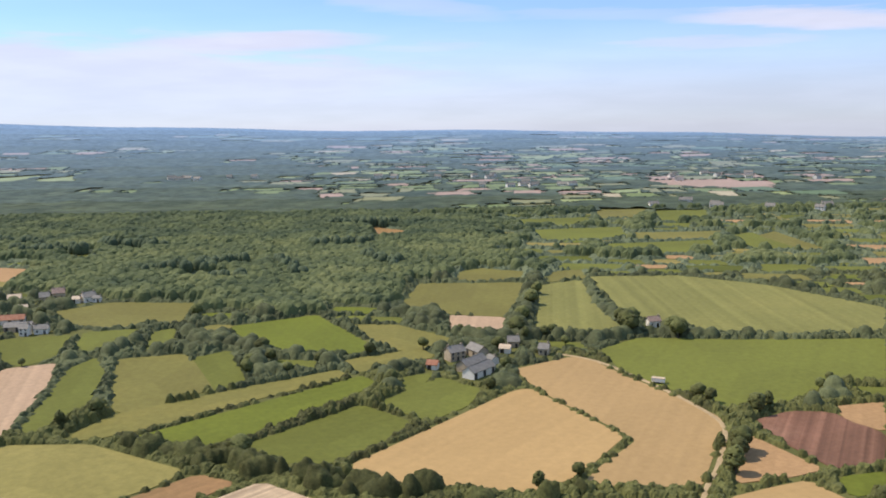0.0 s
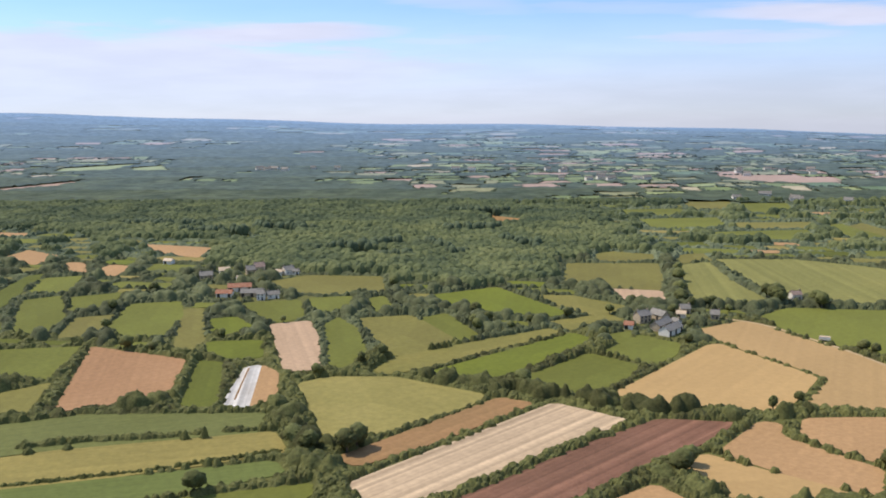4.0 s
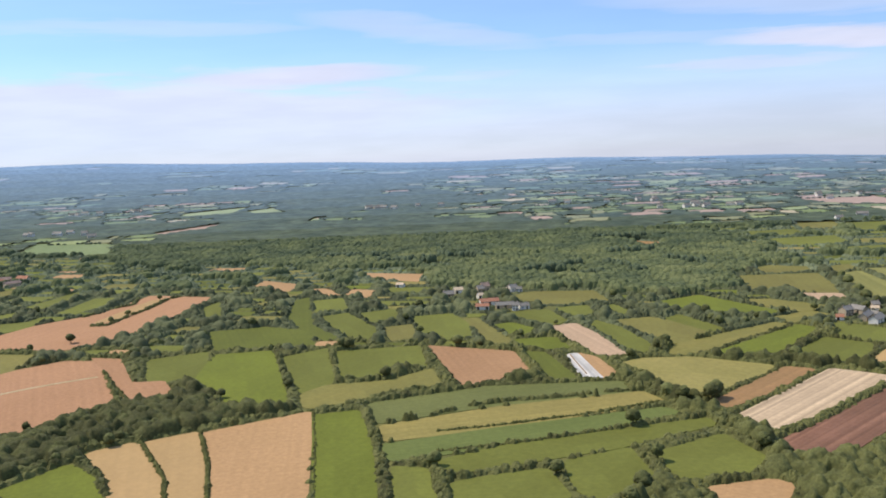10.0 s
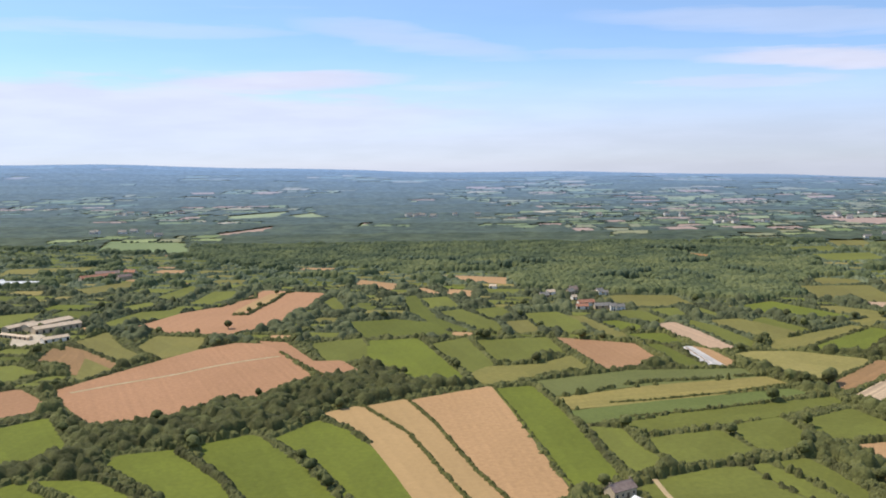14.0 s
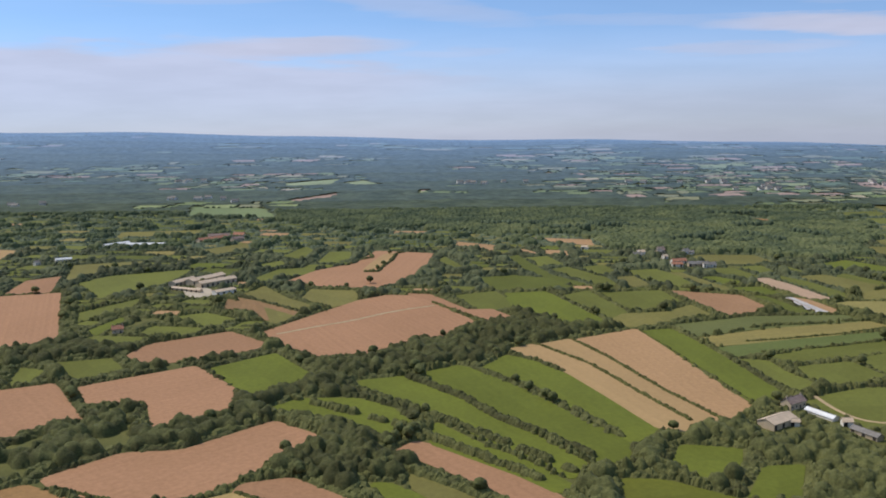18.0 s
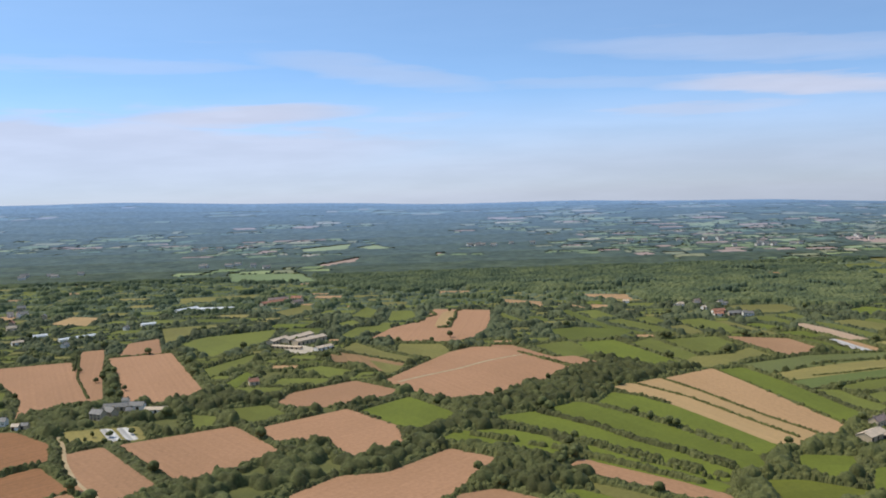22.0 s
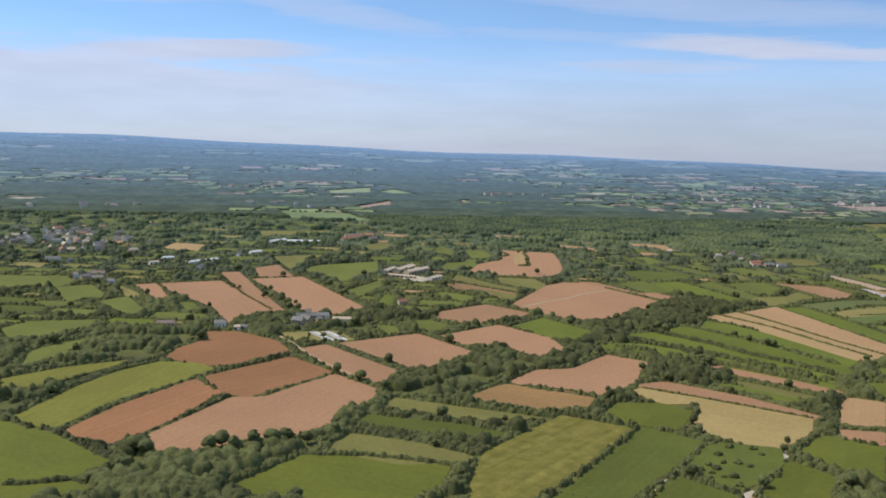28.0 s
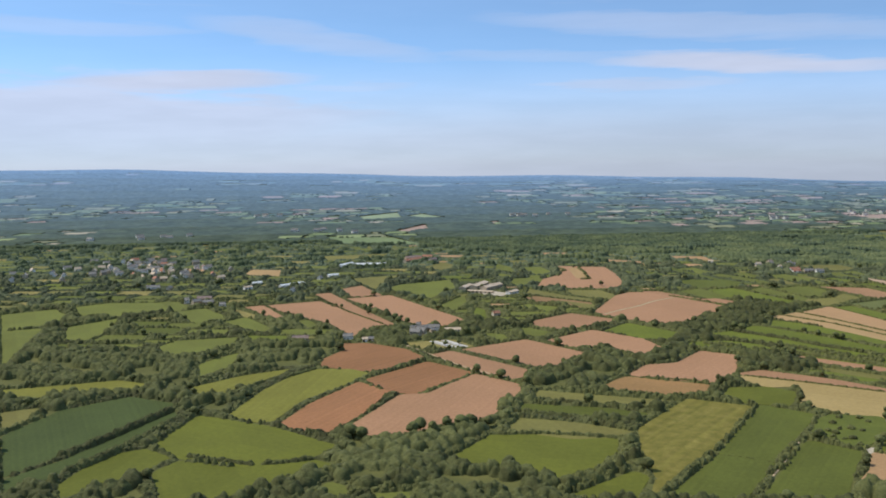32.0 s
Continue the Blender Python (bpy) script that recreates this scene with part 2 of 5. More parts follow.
M["kale"] = material("dull_leafy_crop", [(0.106, 0.109, 0.031), (0.121, 0.124, 0.036), (0.138, 0.139, 0.041)], 0.02, 0.4, 2.2, 0.07)
M["stubble"] = material("pale_seedbed", [(0.368, 0.241, 0.145), (0.400, 0.262, 0.158), (0.438, 0.281, 0.171)], 0.02, 0.4, 3.5, 0.10)
M["pink"] = material("bare_soil", [(0.330, 0.191, 0.085), (0.359, 0.207, 0.093), (0.387, 0.223, 0.101)], 0.012, 0.4, 3.0, 0.045, random_tone=0.3)
M["maize"] = material("maize_leaves", [(0.053, 0.064, 0.015), (0.062, 0.075, 0.018), (0.071, 0.086, 0.021)], 0.02, 0.4, 2.4, 0.08)
M["meadow"] = material("deep_meadow", [(0.099, 0.100, 0.012), (0.116, 0.116, 0.015), (0.132, 0.132, 0.016)], 0.02, 0.35, 5.0, 0.04, random_tone=0.2)
M["clay"] = material("brown_clay", [(0.302, 0.158, 0.077), (0.332, 0.172, 0.084), (0.362, 0.188, 0.093)], 0.012, 0.4, 3.0, 0.05, random_tone=0.4)
M["red"] = material("red_soil", [(0.239, 0.110, 0.044), (0.270, 0.124, 0.051), (0.310, 0.138, 0.057)], 0.014, 0.4, 3.5, 0.10, random_tone=0.3)
M["brown"] = material("brown_soil", [(0.213, 0.121, 0.052), (0.244, 0.139, 0.058), (0.283, 0.155, 0.066)], 0.02, 0.4, 3.0, 0.08, random_tone=0.2)
M["plough"] = material("ploughed_soil", [(0.129, 0.062, 0.037), (0.165, 0.081, 0.048), (0.206, 0.098, 0.059), (0.267, 0.140, 0.086)], 0.014, 0.5, 3.4, 0.34, bump=0.6)
M["windrow"] = material("cut_windrows", [(0.381, 0.268, 0.163), (0.432, 0.304, 0.185), (0.484, 0.340, 0.207)], 0.02, 0.4, 3.2, 0.30)
M["fleece"] = material("white_sheeting", [(0.36, 0.3, 0.235), (0.46, 0.405, 0.34), (0.56, 0.51, 0.45)], 0.05, 0.6, 3.0, 0.42, rough=0.45)
M["crop"] = material("dark_crop", [(0.083, 0.087, 0.014), (0.096, 0.101, 0.016), (0.109, 0.115, 0.018)], 0.02, 0.4, 2.6, 0.06, random_tone=0.3)
M["brassica"] = material("leafy_crop", [(0.088, 0.100, 0.024), (0.102, 0.117, 0.028), (0.117, 0.132, 0.033)], 0.02, 0.4, 2.0, 0.07, random_tone=0.4)
M["tan_grass"] = material("tan_dry_grass", [(0.200, 0.157, 0.046), (0.230, 0.180, 0.052), (0.266, 0.201, 0.058)], 0.02, 0.35, 4.0, 0.08)
M["tan"] = material("tan_soil", [(0.238, 0.132, 0.048), (0.273, 0.152, 0.056), (0.316, 0.169, 0.063)], 0.015, 0.4, 3.0, 0.07)
M["hay"] = material("patchy_hay", [(0.124, 0.107, 0.018), (0.148, 0.124, 0.022), (0.178, 0.144, 0.029), (0.221, 0.174, 0.041)], 0.12, 0.8, 5.0, 0.14)
M["scrub"] = material("rough_paddock", [(0.091, 0.099, 0.017), (0.106, 0.114, 0.019), (0.122, 0.130, 0.022)], 0.05, 0.3)
M["lane"] = material("worn_lane", [(0.338, 0.237, 0.126), (0.388, 0.273, 0.144), (0.438, 0.308, 0.162)], 0.1, 1.2)
M["bark"] = material("bark", [(0.07, 0.055, 0.04), (0.11, 0.09, 0.065)], 0.5, 4.0)
M["tree"] = material("tree_leaves", [(0.058, 0.057, 0.018), (0.089, 0.090, 0.028), (0.120, 0.122, 0.039)], 0.25, 1.6, bump=0.9, grain=0.34, rough=0.8, random_tone=0.4, island=0.15)
M["wall_white"] = material("white_render", [(0.70, 0.63, 0.53), (0.82, 0.75, 0.65)], 0.4, 3.0)
M["wall_cream"] = material("cream_render", [(0.486, 0.378, 0.252), (0.54, 0.42, 0.28), (0.594, 0.462, 0.308)], 0.4, 3.0)
M["wall_stone"] = material("rubble_stone", [(0.344, 0.268, 0.18), (0.43, 0.335, 0.225), (0.516, 0.402, 0.27)], 0.8, 4.0)
M["roof_slate"] = material("slate_roof", [(0.172, 0.149, 0.123), (0.213, 0.186, 0.154), (0.260, 0.227, 0.189)], 0.5, 3.0, 0.5, 0.12, rough=0.6)
M["roof_red"] = material("orange_tiles", [(0.288, 0.117, 0.067), (0.360, 0.162, 0.095), (0.416, 0.216, 0.133)], 0.5, 3.0, 0.5, 0.12)
M["roof_brown"] = material("brown_tiles", [(0.20, 0.13, 0.10), (0.26, 0.18, 0.14), (0.32, 0.23, 0.18)], 0.5, 3.0, 0.5, 0.12)
M["roof_sheet"] = material("metal_sheet", [(0.484, 0.356, 0.233), (0.55, 0.405, 0.265), (0.616, 0.454, 0.297)], 0.3, 2.0, 1.0, 0.1, rough=0.5)
M["roof_glazed"] = material("whitened_glazing", [(0.58, 0.54, 0.48), (0.68, 0.64, 0.58), (0.76, 0.72, 0.66)], 0.3, 2.0, 1.5, 0.14, rough=0.3)
M["dark_door"] = material("dark_timber", [(0.04, 0.035, 0.03), (0.07, 0.06, 0.05)], 0.6, 5.0)
M["glass"] = material("window_glass", [(0.03, 0.035, 0.04), (0.05, 0.055, 0.06)], 0.8, 3.0, rough=0.1, bump=0)
M["yard"] = material("gravel_yard", [(0.361, 0.29, 0.202), (0.43, 0.345, 0.24), (0.499, 0.4, 0.278)], 0.08, 1.0)
M["bank"] = material("bank_grass_and_gorse", [(0.071, 0.069, 0.020), (0.095, 0.091, 0.026), (0.119, 0.114, 0.032)], 0.14, 1.3, bump=0.6)
M["hedge"] = material("hedge_leaves", [(0.065, 0.061, 0.020), (0.101, 0.098, 0.030), (0.138, 0.132, 0.040)], 0.14, 1.3, bump=0.9, grain=0.36, rough=0.8, random_tone=0.25)
M["wood"] = material("broadleaf_leaves", [(0.056, 0.055, 0.017), (0.087, 0.087, 0.027), (0.120, 0.118, 0.037)], 0.10, 1.0, bump=0.9, grain=0.34, rough=0.8, island=0.3)
M["conifer"] = material("dark_needles", [(0.056, 0.070, 0.034), (0.078, 0.095, 0.047), (0.105, 0.123, 0.062)], 0.10, 1.0, bump=0.5, grain=0.3, rough=0.8)
# leaves at middle distance: blue raised a little in the tones to stand for haze
M["copse"] = material("hazed_mixed_leaves", [(0.058, 0.061, 0.026), (0.086, 0.091, 0.039), (0.116, 0.122, 0.053)], 0.05, 0.6, bump=0.5, grain=0.3, rough=0.8, island=0.3)


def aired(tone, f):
    """A base colour with blue distance haze mixed in; f is the haze's share."""
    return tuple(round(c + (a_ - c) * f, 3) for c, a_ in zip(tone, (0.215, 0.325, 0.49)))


# far hedge and forest leaves, with a little blue haze mixed into the tones
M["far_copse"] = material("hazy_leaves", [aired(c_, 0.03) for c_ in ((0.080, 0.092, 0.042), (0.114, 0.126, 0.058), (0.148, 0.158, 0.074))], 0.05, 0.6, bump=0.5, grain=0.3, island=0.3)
M["forest"] = material("hazed_forest_leaves", [aired(c_, 0.025) for c_ in ((0.048, 0.060, 0.020), (0.075, 0.086, 0.028), (0.108, 0.117, 0.037), (0.141, 0.143, 0.046))], 0.022, 0.4, bump=0.4, grain=0.25, island=0.16)
M["track"] = material("trodden_chaff", [(0.304, 0.220, 0.112), (0.368, 0.274, 0.147), (0.432, 0.327, 0.189)], 0.15, 0.8)
# share of blue haze painted into the leaf and field colours of each belt
HAZE = (0.035, 0.09, 0.15, 0.22, 0.29, 0.36, 0.43, 0.50, 0.58, 0.70, 0.84)
for n_, f_ in enumerate(HAZE):
    M["far_wood_%d" % n_] = material("hazed_far_leaves", [aired(c_, 0.82 * f_) for c_ in ((0.036, 0.047, 0.022), (0.056, 0.068, 0.031), (0.084, 0.096, 0.044))], 0.016, 0.05, bump=0.2 if n_ < 2 else 0, grain=0.32)
    # the far field tones hold their belt's haze too
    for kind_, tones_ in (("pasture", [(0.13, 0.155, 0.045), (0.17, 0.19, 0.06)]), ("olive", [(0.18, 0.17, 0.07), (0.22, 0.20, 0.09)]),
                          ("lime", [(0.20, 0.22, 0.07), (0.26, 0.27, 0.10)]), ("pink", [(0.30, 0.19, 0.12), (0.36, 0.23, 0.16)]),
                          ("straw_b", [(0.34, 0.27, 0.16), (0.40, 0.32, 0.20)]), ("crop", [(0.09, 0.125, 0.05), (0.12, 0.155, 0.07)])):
        M["far_%s_%d" % (kind_, n_)] = material("hazed_distant_" + kind_, [aired((1.1 * c_[0], 1.1 * c_[1], 1.1 * c_[2]), f_ + 0.02) for c_ in tones_], 0.004, 0.1, bump=0.1)


# ---------------------------------------------------------------- terrain
def ground_z(x, y):
    """Level fields round the flight; farther off the land climbs slowly to a low wooded ridge that makes the skyline."""
    x, y = np.asarray(x, float), np.asarray(y, float)
    s = np.clip((y - 1750.0) / 2400.0, 0, 1)
    crest = 18.5 - 0.026 * np.clip(x, -4200, 2600) + 5 * np.sin(x / 410.0) + 3 * np.sin(x / 173.0 + 1.0)
    roll = 5.0 * np.sin(x / 310.0 + 0.4) * np.sin(y / 390.0)
    z = s ** 1.5 * crest + roll * np.clip(s * 4, 0, 1) * (1 - s)
    return z - 0.06 * np.clip(y - 4150.0, 0, None)


def mesh_object(name, verts, faces, mat, smooth=False):
    """One mesh from arrays: verts (n,3) and faces (m,3) or (m,4)."""
    verts, faces = np.asarray(verts, np.float32), np.asarray(faces, np.int32)
    me = bpy.data.meshes.new(name)
    k = faces.shape[1]
    me.vertices.add(len(verts))
    me.vertices.foreach_set("co", verts.ravel())
    me.loops.add(faces.size)
    me.loops.foreach_set("vertex_index", faces.ravel())
    me.polygons.add(len(faces))
    me.polygons.foreach_set("loop_start", np.arange(0, faces.size, k, dtype=np.int32))
    me.polygons.foreach_set("loop_total", np.full(len(faces), k, np.int32))
    me.polygons.foreach_set("use_smooth", np.full(len(faces), smooth))
    me.update(calc_edges=True)
    me.materials.append(mat)
    return new(name, me)


def grid_sheet(name, xs, ys, mat, lift=0.0):
    gx, gy = np.meshgrid(xs, ys)
    v = np.stack([gx, gy, ground_z(gx, gy) + lift], -1).reshape(-1, 3)
    nx, ny = len(xs), len(ys)
    i = (np.arange(ny - 1)[:, None] * nx + np.arange(nx - 1)[None, :]).ravel()
    return mesh_object(name, v, np.stack([i, i + 1, i + nx + 1, i + nx], -1), mat, True)


tagged(grid_sheet("ground", np.arange(-6000, 5001, 50.0), np.concatenate([np.arange(-3000, 1700, 100.0), np.arange(1700, 6001, 40.0)]), M["verge"]),
       "rough grass banks and verges between the fields", "ground", kind="structure")

# ---------------------------------------------------------------- fields
PLOTS = []                            # corner lists of all that hedges and trees keep clear of
FIELD_LABELS = {
    "pasture": "grazed green pasture field between hedges", "green": "bright green grass field between hedges",
    "olive": "dry olive-green pasture field between hedges", "mown": "pale mown hay meadow with faint swath lines",
    "straw_a": "ripe straw-coloured barley field with tramlines", "straw_b": "golden straw-coloured cereal field with drill lines",
    "stubble": "pale pinkish-brown harrowed seedbed field", "pink": "bare pinkish-brown tilled soil field",
    "red": "bare reddish-brown tilled soil field", "brown": "brown dry grass and soil field",
    "plough": "dark brown ploughed field with furrow streaks", "windrow": "pale cut field with light windrow stripes",
    "fleece": "white plastic crop sheeting laid over a seedbed", "crop": "dark green young crop field",
    "brassica": "blue-green leafy crop strip field", "tan_grass": "tan dry grass strip field", "tan": "dry tan-coloured soil field",
    "hay": "yellow-green hay meadow with mottled dry patches", "scrub": "rough green paddock dotted with bushes", "lime": "light yellow-green grass field",
    "ochre": "ochre-coloured cut stubble field", "kale": "grey-green leafy crop strip field", "umber": "bare dark umber soil field", "golden": "dry golden-green grazed pasture",
    "yard": "pale gravel farmyard", "clay": "bare brown clay soil field", "maize": "dark green maize crop field", "meadow": "deep green grass meadow between hedges"}


def field(kind, *corners):
    """A field: a thin slab of soil with its crop, its x axis along its longest side, so that drill lines follow that side."""
    n = len(corners)
    longest = max(range(n), key=lambda i: math.dist(corners[i - 1], corners[i]))
    (ax, ay), (bx, by) = corners[longest - 1], corners[longest]
    turn = math.atan2(by - ay, bx - ax)
    cx, cy = sum(c[0] for c in corners) / n, sum(c[1] for c in corners) / n
    m = Matrix.Translation((cx, cy, float(ground_z(cx, cy)))) @ Matrix.Rotation(turn, 4, "Z")
    inv = m.inverted()
    bm = bmesh.new()
    # corners are cut, since machines and hedges round them off
    pts = []
    for i in range(n):
        p, q, r = Vector(corners[i - 1]), Vector(corners[i]), Vector(corners[(i + 1) % n])
        for o in (p, r):
            d = (o - q).length
            pts.append(q + (o - q) * min(0.25, 2.5 / max(d, 0.1)))
    top = []
    for p in pts:
        v = inv @ Vector((p.x, p.y, float(ground_z(p.x, p.y))))
        top.append(bm.verts.new((v.x, v.y, v.z + 0.14 + 0.0045 * (len(PLOTS) % 31))))
    face = bm.faces.new(top)
    low = [bm.verts.new((v.co.x, v.co.y, v.co.z - 0.5)) for v in top]
    for i in range(len(top)):
        bm.faces.new((top[i - 1], low[i - 1], low[i], top[i]))
    bmesh.ops.triangulate(bm, faces=[face])
    bmesh.ops.recalc_face_normals(bm, faces=bm.faces)
    me = bpy.data.meshes.new("field")
    bm.to_mesh(me)
    bm.free()
    # past y = 1000 a field gets the tones with haze mixed in
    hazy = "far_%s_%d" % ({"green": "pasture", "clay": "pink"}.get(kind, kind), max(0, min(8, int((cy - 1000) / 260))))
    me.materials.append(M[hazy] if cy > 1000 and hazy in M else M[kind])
    ob = new("yard" if kind == "yard" else "field", me)
    ob.matrix_world = m
    PLOTS.append(corners)
    return tagged(ob, FIELD_LABELS[kind], "field" if kind != "yard" else "yard", "fields", "structure")


field("straw_a", (-31, 282), (27, 359), (34, 362), (61, 305), (47, 282), (38, 269), (26, 260), (15, 259), (-3, 266), (-19, 268))
field("straw_b", (30, 390), (57, 409), (64, 406), (74, 381), (88, 350), (99, 323), (95, 308), (75, 261), (40, 264), (47, 277), (64, 301), (62, 306), (52, 328), (43, 345), (35, 367))
field("pasture", (72, 421), (94, 442), (139, 435), (210, 433), (178, 365), (158, 366), (140, 348), (127, 337), (113, 338), (104, 332), (99, 350), (88, 358), (75, 383))
field("mown", (96, 610), (155, 609), (202, 571), (242, 501), (216, 446), (169, 443), (127, 452), (125, 471), (105, 479), (97, 501))
field("mown", (61, 582), (90, 600), (86, 530), (90, 465), (76, 449), (46, 457))
field("olive", (73, 629), (96, 641), (94, 604), (68, 592))
field("olive", (-16, 594), (51, 593), (42, 528), (31, 489), (-26, 515))
field("olive", (9, 632), (26, 649), (56, 633), (50, 601), (9, 601))
field("stubble", (3, 499), (33, 491), (29, 459), (15, 457), (3, 467))
field("olive", (-48, 479), (-25, 478), (8, 441), (-15, 422), (-25, 426), (-38, 451))
field("green", (-112, 479), (-70, 504), (-33, 432), (-36, 420), (-72, 422), (-99, 449))
field("olive", (-46, 408), (-11, 428), (-4, 412), (-36, 387))
field("green", (-109, 311), (-35, 384), (-27, 371), (-48, 339), (-78, 298))
field("pasture", (-69, 301), (-32, 344), (-12, 323), (-20, 304), (-41, 279), (-44, 279), (-57, 290))
field("pasture", (-26, 345), (-2, 380), (15, 361), (8, 339), (-6, 323))
field("pasture", (-18, 380), (-4, 387), (-9, 367), (-16, 359))
field("olive", (-132, 313), (-124, 336), (-80, 370), (-46, 393), (-40, 383), (-78, 348), (-108, 318), (-124, 308))
field("plough", (109, 319), (126, 329), (140, 327), (149, 303), (136, 277), (119, 273), (112, 296))
field("pink", (143, 333), (165, 338), (150, 305), (142, 317))
field("pink", (85, 263), (103, 305), (116, 273), (103, 267))
field("green", (117, 267), (134, 271), (126, 255), (115, 252))
field("straw_a", (80, 253), (97, 261), (108, 265), (111, 256), (117, 243), (117, 230), (102, 227), (88, 231), (84, 237), (79, 246))
field("stubble", (-196, 402), (-175, 411), (-165, 376), (-155, 320), (-155, 309), (-172, 316))
field("golden", (-162, 295), (-150, 305), (-121, 305), (-82, 280), (-86, 269), (-112, 242), (-135, 225), (-142, 233), (-154, 269))
field("umber", (-250, 257), (-274, 356), (-220, 333), (-212, 280), (-218, 272))
field("fleece", (-187, 263), (-190, 320), (-183, 324), (-175, 262))
field("pink", (-183, 324), (-173, 312), (-166, 274), (-175, 262))
field("crop", (-203, 265), (-214, 331), (-201, 328), (-189, 270), (-191, 261))
field("brown", (-135, 211), (-77, 277), (-63, 269), (-99, 227), (-126, 203))
field("windrow", (-128, 190), (-56, 270), (-29, 249), (-65, 212), (-94, 182), (-112, 165), (-122, 178))
field("plough", (-117, 157), (-112, 163), (-87, 185), (-50, 224), (-19, 251), (10, 247), (-10, 223), (-23, 215), (-46, 192), (-72, 164), (-92, 143), (-105, 136), (-116, 140))
field("pink", (-4, 220), (18, 249), (26, 246), (21, 234), (32, 218), (44, 202), (34, 181), (17, 191), (-2, 212))
field("pink", (35, 252), (52, 253), (70, 253), (62, 232), (51, 205), (44, 208), (36, 216), (31, 225), (28, 235))
field("straw_a", (-21, 200), (-11, 217), (2, 205), (25, 186), (27, 179), (-14, 176), (-10, 187))
field("olive", (-233, 354), (-254, 440), (-243, 444), (-221, 369), (-222, 344))
field("green", (-232, 415), (-218, 421), (-200, 393), (-211, 377), (-221, 380))
field("green", (-220, 366), (-192, 369), (-185, 336), (-200, 332), (-214, 344))
field("pasture", (-224, 456), (-190, 466), (-179, 419), (-189, 406), (-200, 412))
field("pasture", (-186, 471), (-160, 477), (-157, 440), (-170, 429), (-178, 440))
field("olive", (-222, 522), (-199, 548), (-146, 542), (-141, 489), (-178, 479), (-201, 490))
field("pasture", (-166, 402), (-161, 420), (-147, 393), (-136, 339), (-145, 314), (-152, 320))
field("olive", (-150, 417), (-121, 424), (-96, 383), (-97, 363), (-118, 336), (-126, 341), (-137, 374))
field("pasture", (-116, 417), (-101, 429), (-83, 378), (-92, 363))
field("pasture", (-150, 470), (-140, 477), (-132, 445), (-141, 429))
field("clay", (-597, 408), (-578, 470), (-546, 510), (-535, 596), (-471, 574), (-474, 514), (-483, 439), (-500, 385), (-518, 374), (-559, 381))
field("clay", (-574, 215), (-546, 274), (-521, 324), (-500, 345), (-481, 342), (-462, 314), (-427, 240), (-441, 224), (-453, 191), (-470, 189), (-482, 169), (-498, 148), (-527, 146), (-558, 187))
field("clay", (-487, 351), (-465, 346), (-435, 285), (-417, 287), (-400, 253), (-422, 240), (-460, 309))
field("clay", (-645, 154), (-640, 183), (-596, 218), (-560, 180), (-572, 160), (-604, 140), (-624, 130))
field("green", (-585, 123), (-553, 159), (-521, 108), (-529, 91), (-545, 68), (-553, 74))
field("clay", (-647, 87), (-594, 130), (-558, 82), (-554, 47), (-563, 29), (-582, 16), (-598, 57), (-612, 59), (-627, 53))
field("clay", (-724, 60), (-662, 95), (-618, 28), (-636, 20), (-645, 2), (-659, -13), (-668, -13))
field("clay", (-608, -43), (-585, -13), (-560, -10), (-527, 30), (-502, 9), (-514, -16), (-523, -40), (-540, -63), (-554, -76), (-572, -66), (-598, -54))
field("tan", (-640, -81), (-622, -58), (-611, -48), (-598, -55), (-558, -79), (-565, -90), (-565, -99), (-586, -104), (-599, -106))
field("clay", (-525, -48), (-505, -41), (-465, -75), (-432, -118), (-441, -122), (-486, -91), (-526, -61))
field("ochre", (-539, -66), (-524, -56), (-493, -78), (-441, -118), (-455, -147), (-484, -173), (-500, -162), (-519, -136), (-502, -104), (-500, -91), (-520, -92))
field("meadow", (-559, -107), (-548, -88), (-519, -90), (-507, -107), (-524, -136), (-530, -140), (-553, -129))
field("hay", (-665, -289), (-652, -256), (-649, -220), (-638, -175), (-587, -113), (-551, -136), (-564, -157), (-606, -216), (-651, -269), (-657, -280))
field("crop", (-657, -287), (-614, -235), (-544, -133), (-519, -159), (-533, -178), (-575, -233), (-620, -294))
field("scrub", (-542, -199), (-523, -168), (-510, -159), (-481, -168), (-489, -191), (-514, -218), (-526, -225))
field("meadow", (-518, -232), (-485, -186), (-472, -208), (-499, -256), (-507, -251))
field("meadow", (-476, -177), (-450, -147), (-425, -168), (-453, -218))
field("pink", (-412, -92), (-399, -76), (-381, -87), (-408, -136), (-430, -129))
field("clay", (-436, -137), (-411, -143), (-424, -166), (-440, -153))
field("green", (-412, 152), (-396, 139), (-370, 91), (-345, 16), (-362, -4), (-375, 22), (-390, 59), (-406, 87), (-428, 121))
field("green", (-461, 113), (-440, 129), (-431, 121), (-406, 82), (-392, 55), (-374, 19), (-363, -2), (-367, -28), (-380, -28), (-398, 4), (-420, 37), (-443, 69))
field("green", (-495, 98), (-468, 107), (-441, 70), (-420, 35), (-399, 2), (-384, -27), (-393, -45), (-407, -23), (-426, 0), (-448, 34), (-471, 58), (-493, 78))
field("green", (-492, 66), (-472, 50), (-460, 25), (-470, 3), (-490, 27), (-515, 37), (-535, 48), (-521, 66))
field("clay", (-467, -12), (-458, 2), (-439, -11), (-416, -33), (-396, -64), (-402, -77), (-413, -69), (-434, -45), (-454, -24))
field("green", (-450, 28), (-427, -4), (-406, -27), (-392, -51), (-400, -59), (-414, -41), (-433, -22), (-452, -3))
field("green", (-474, -47), (-466, -46), (-443, -67), (-429, -84), (-441, -88), (-461, -74))
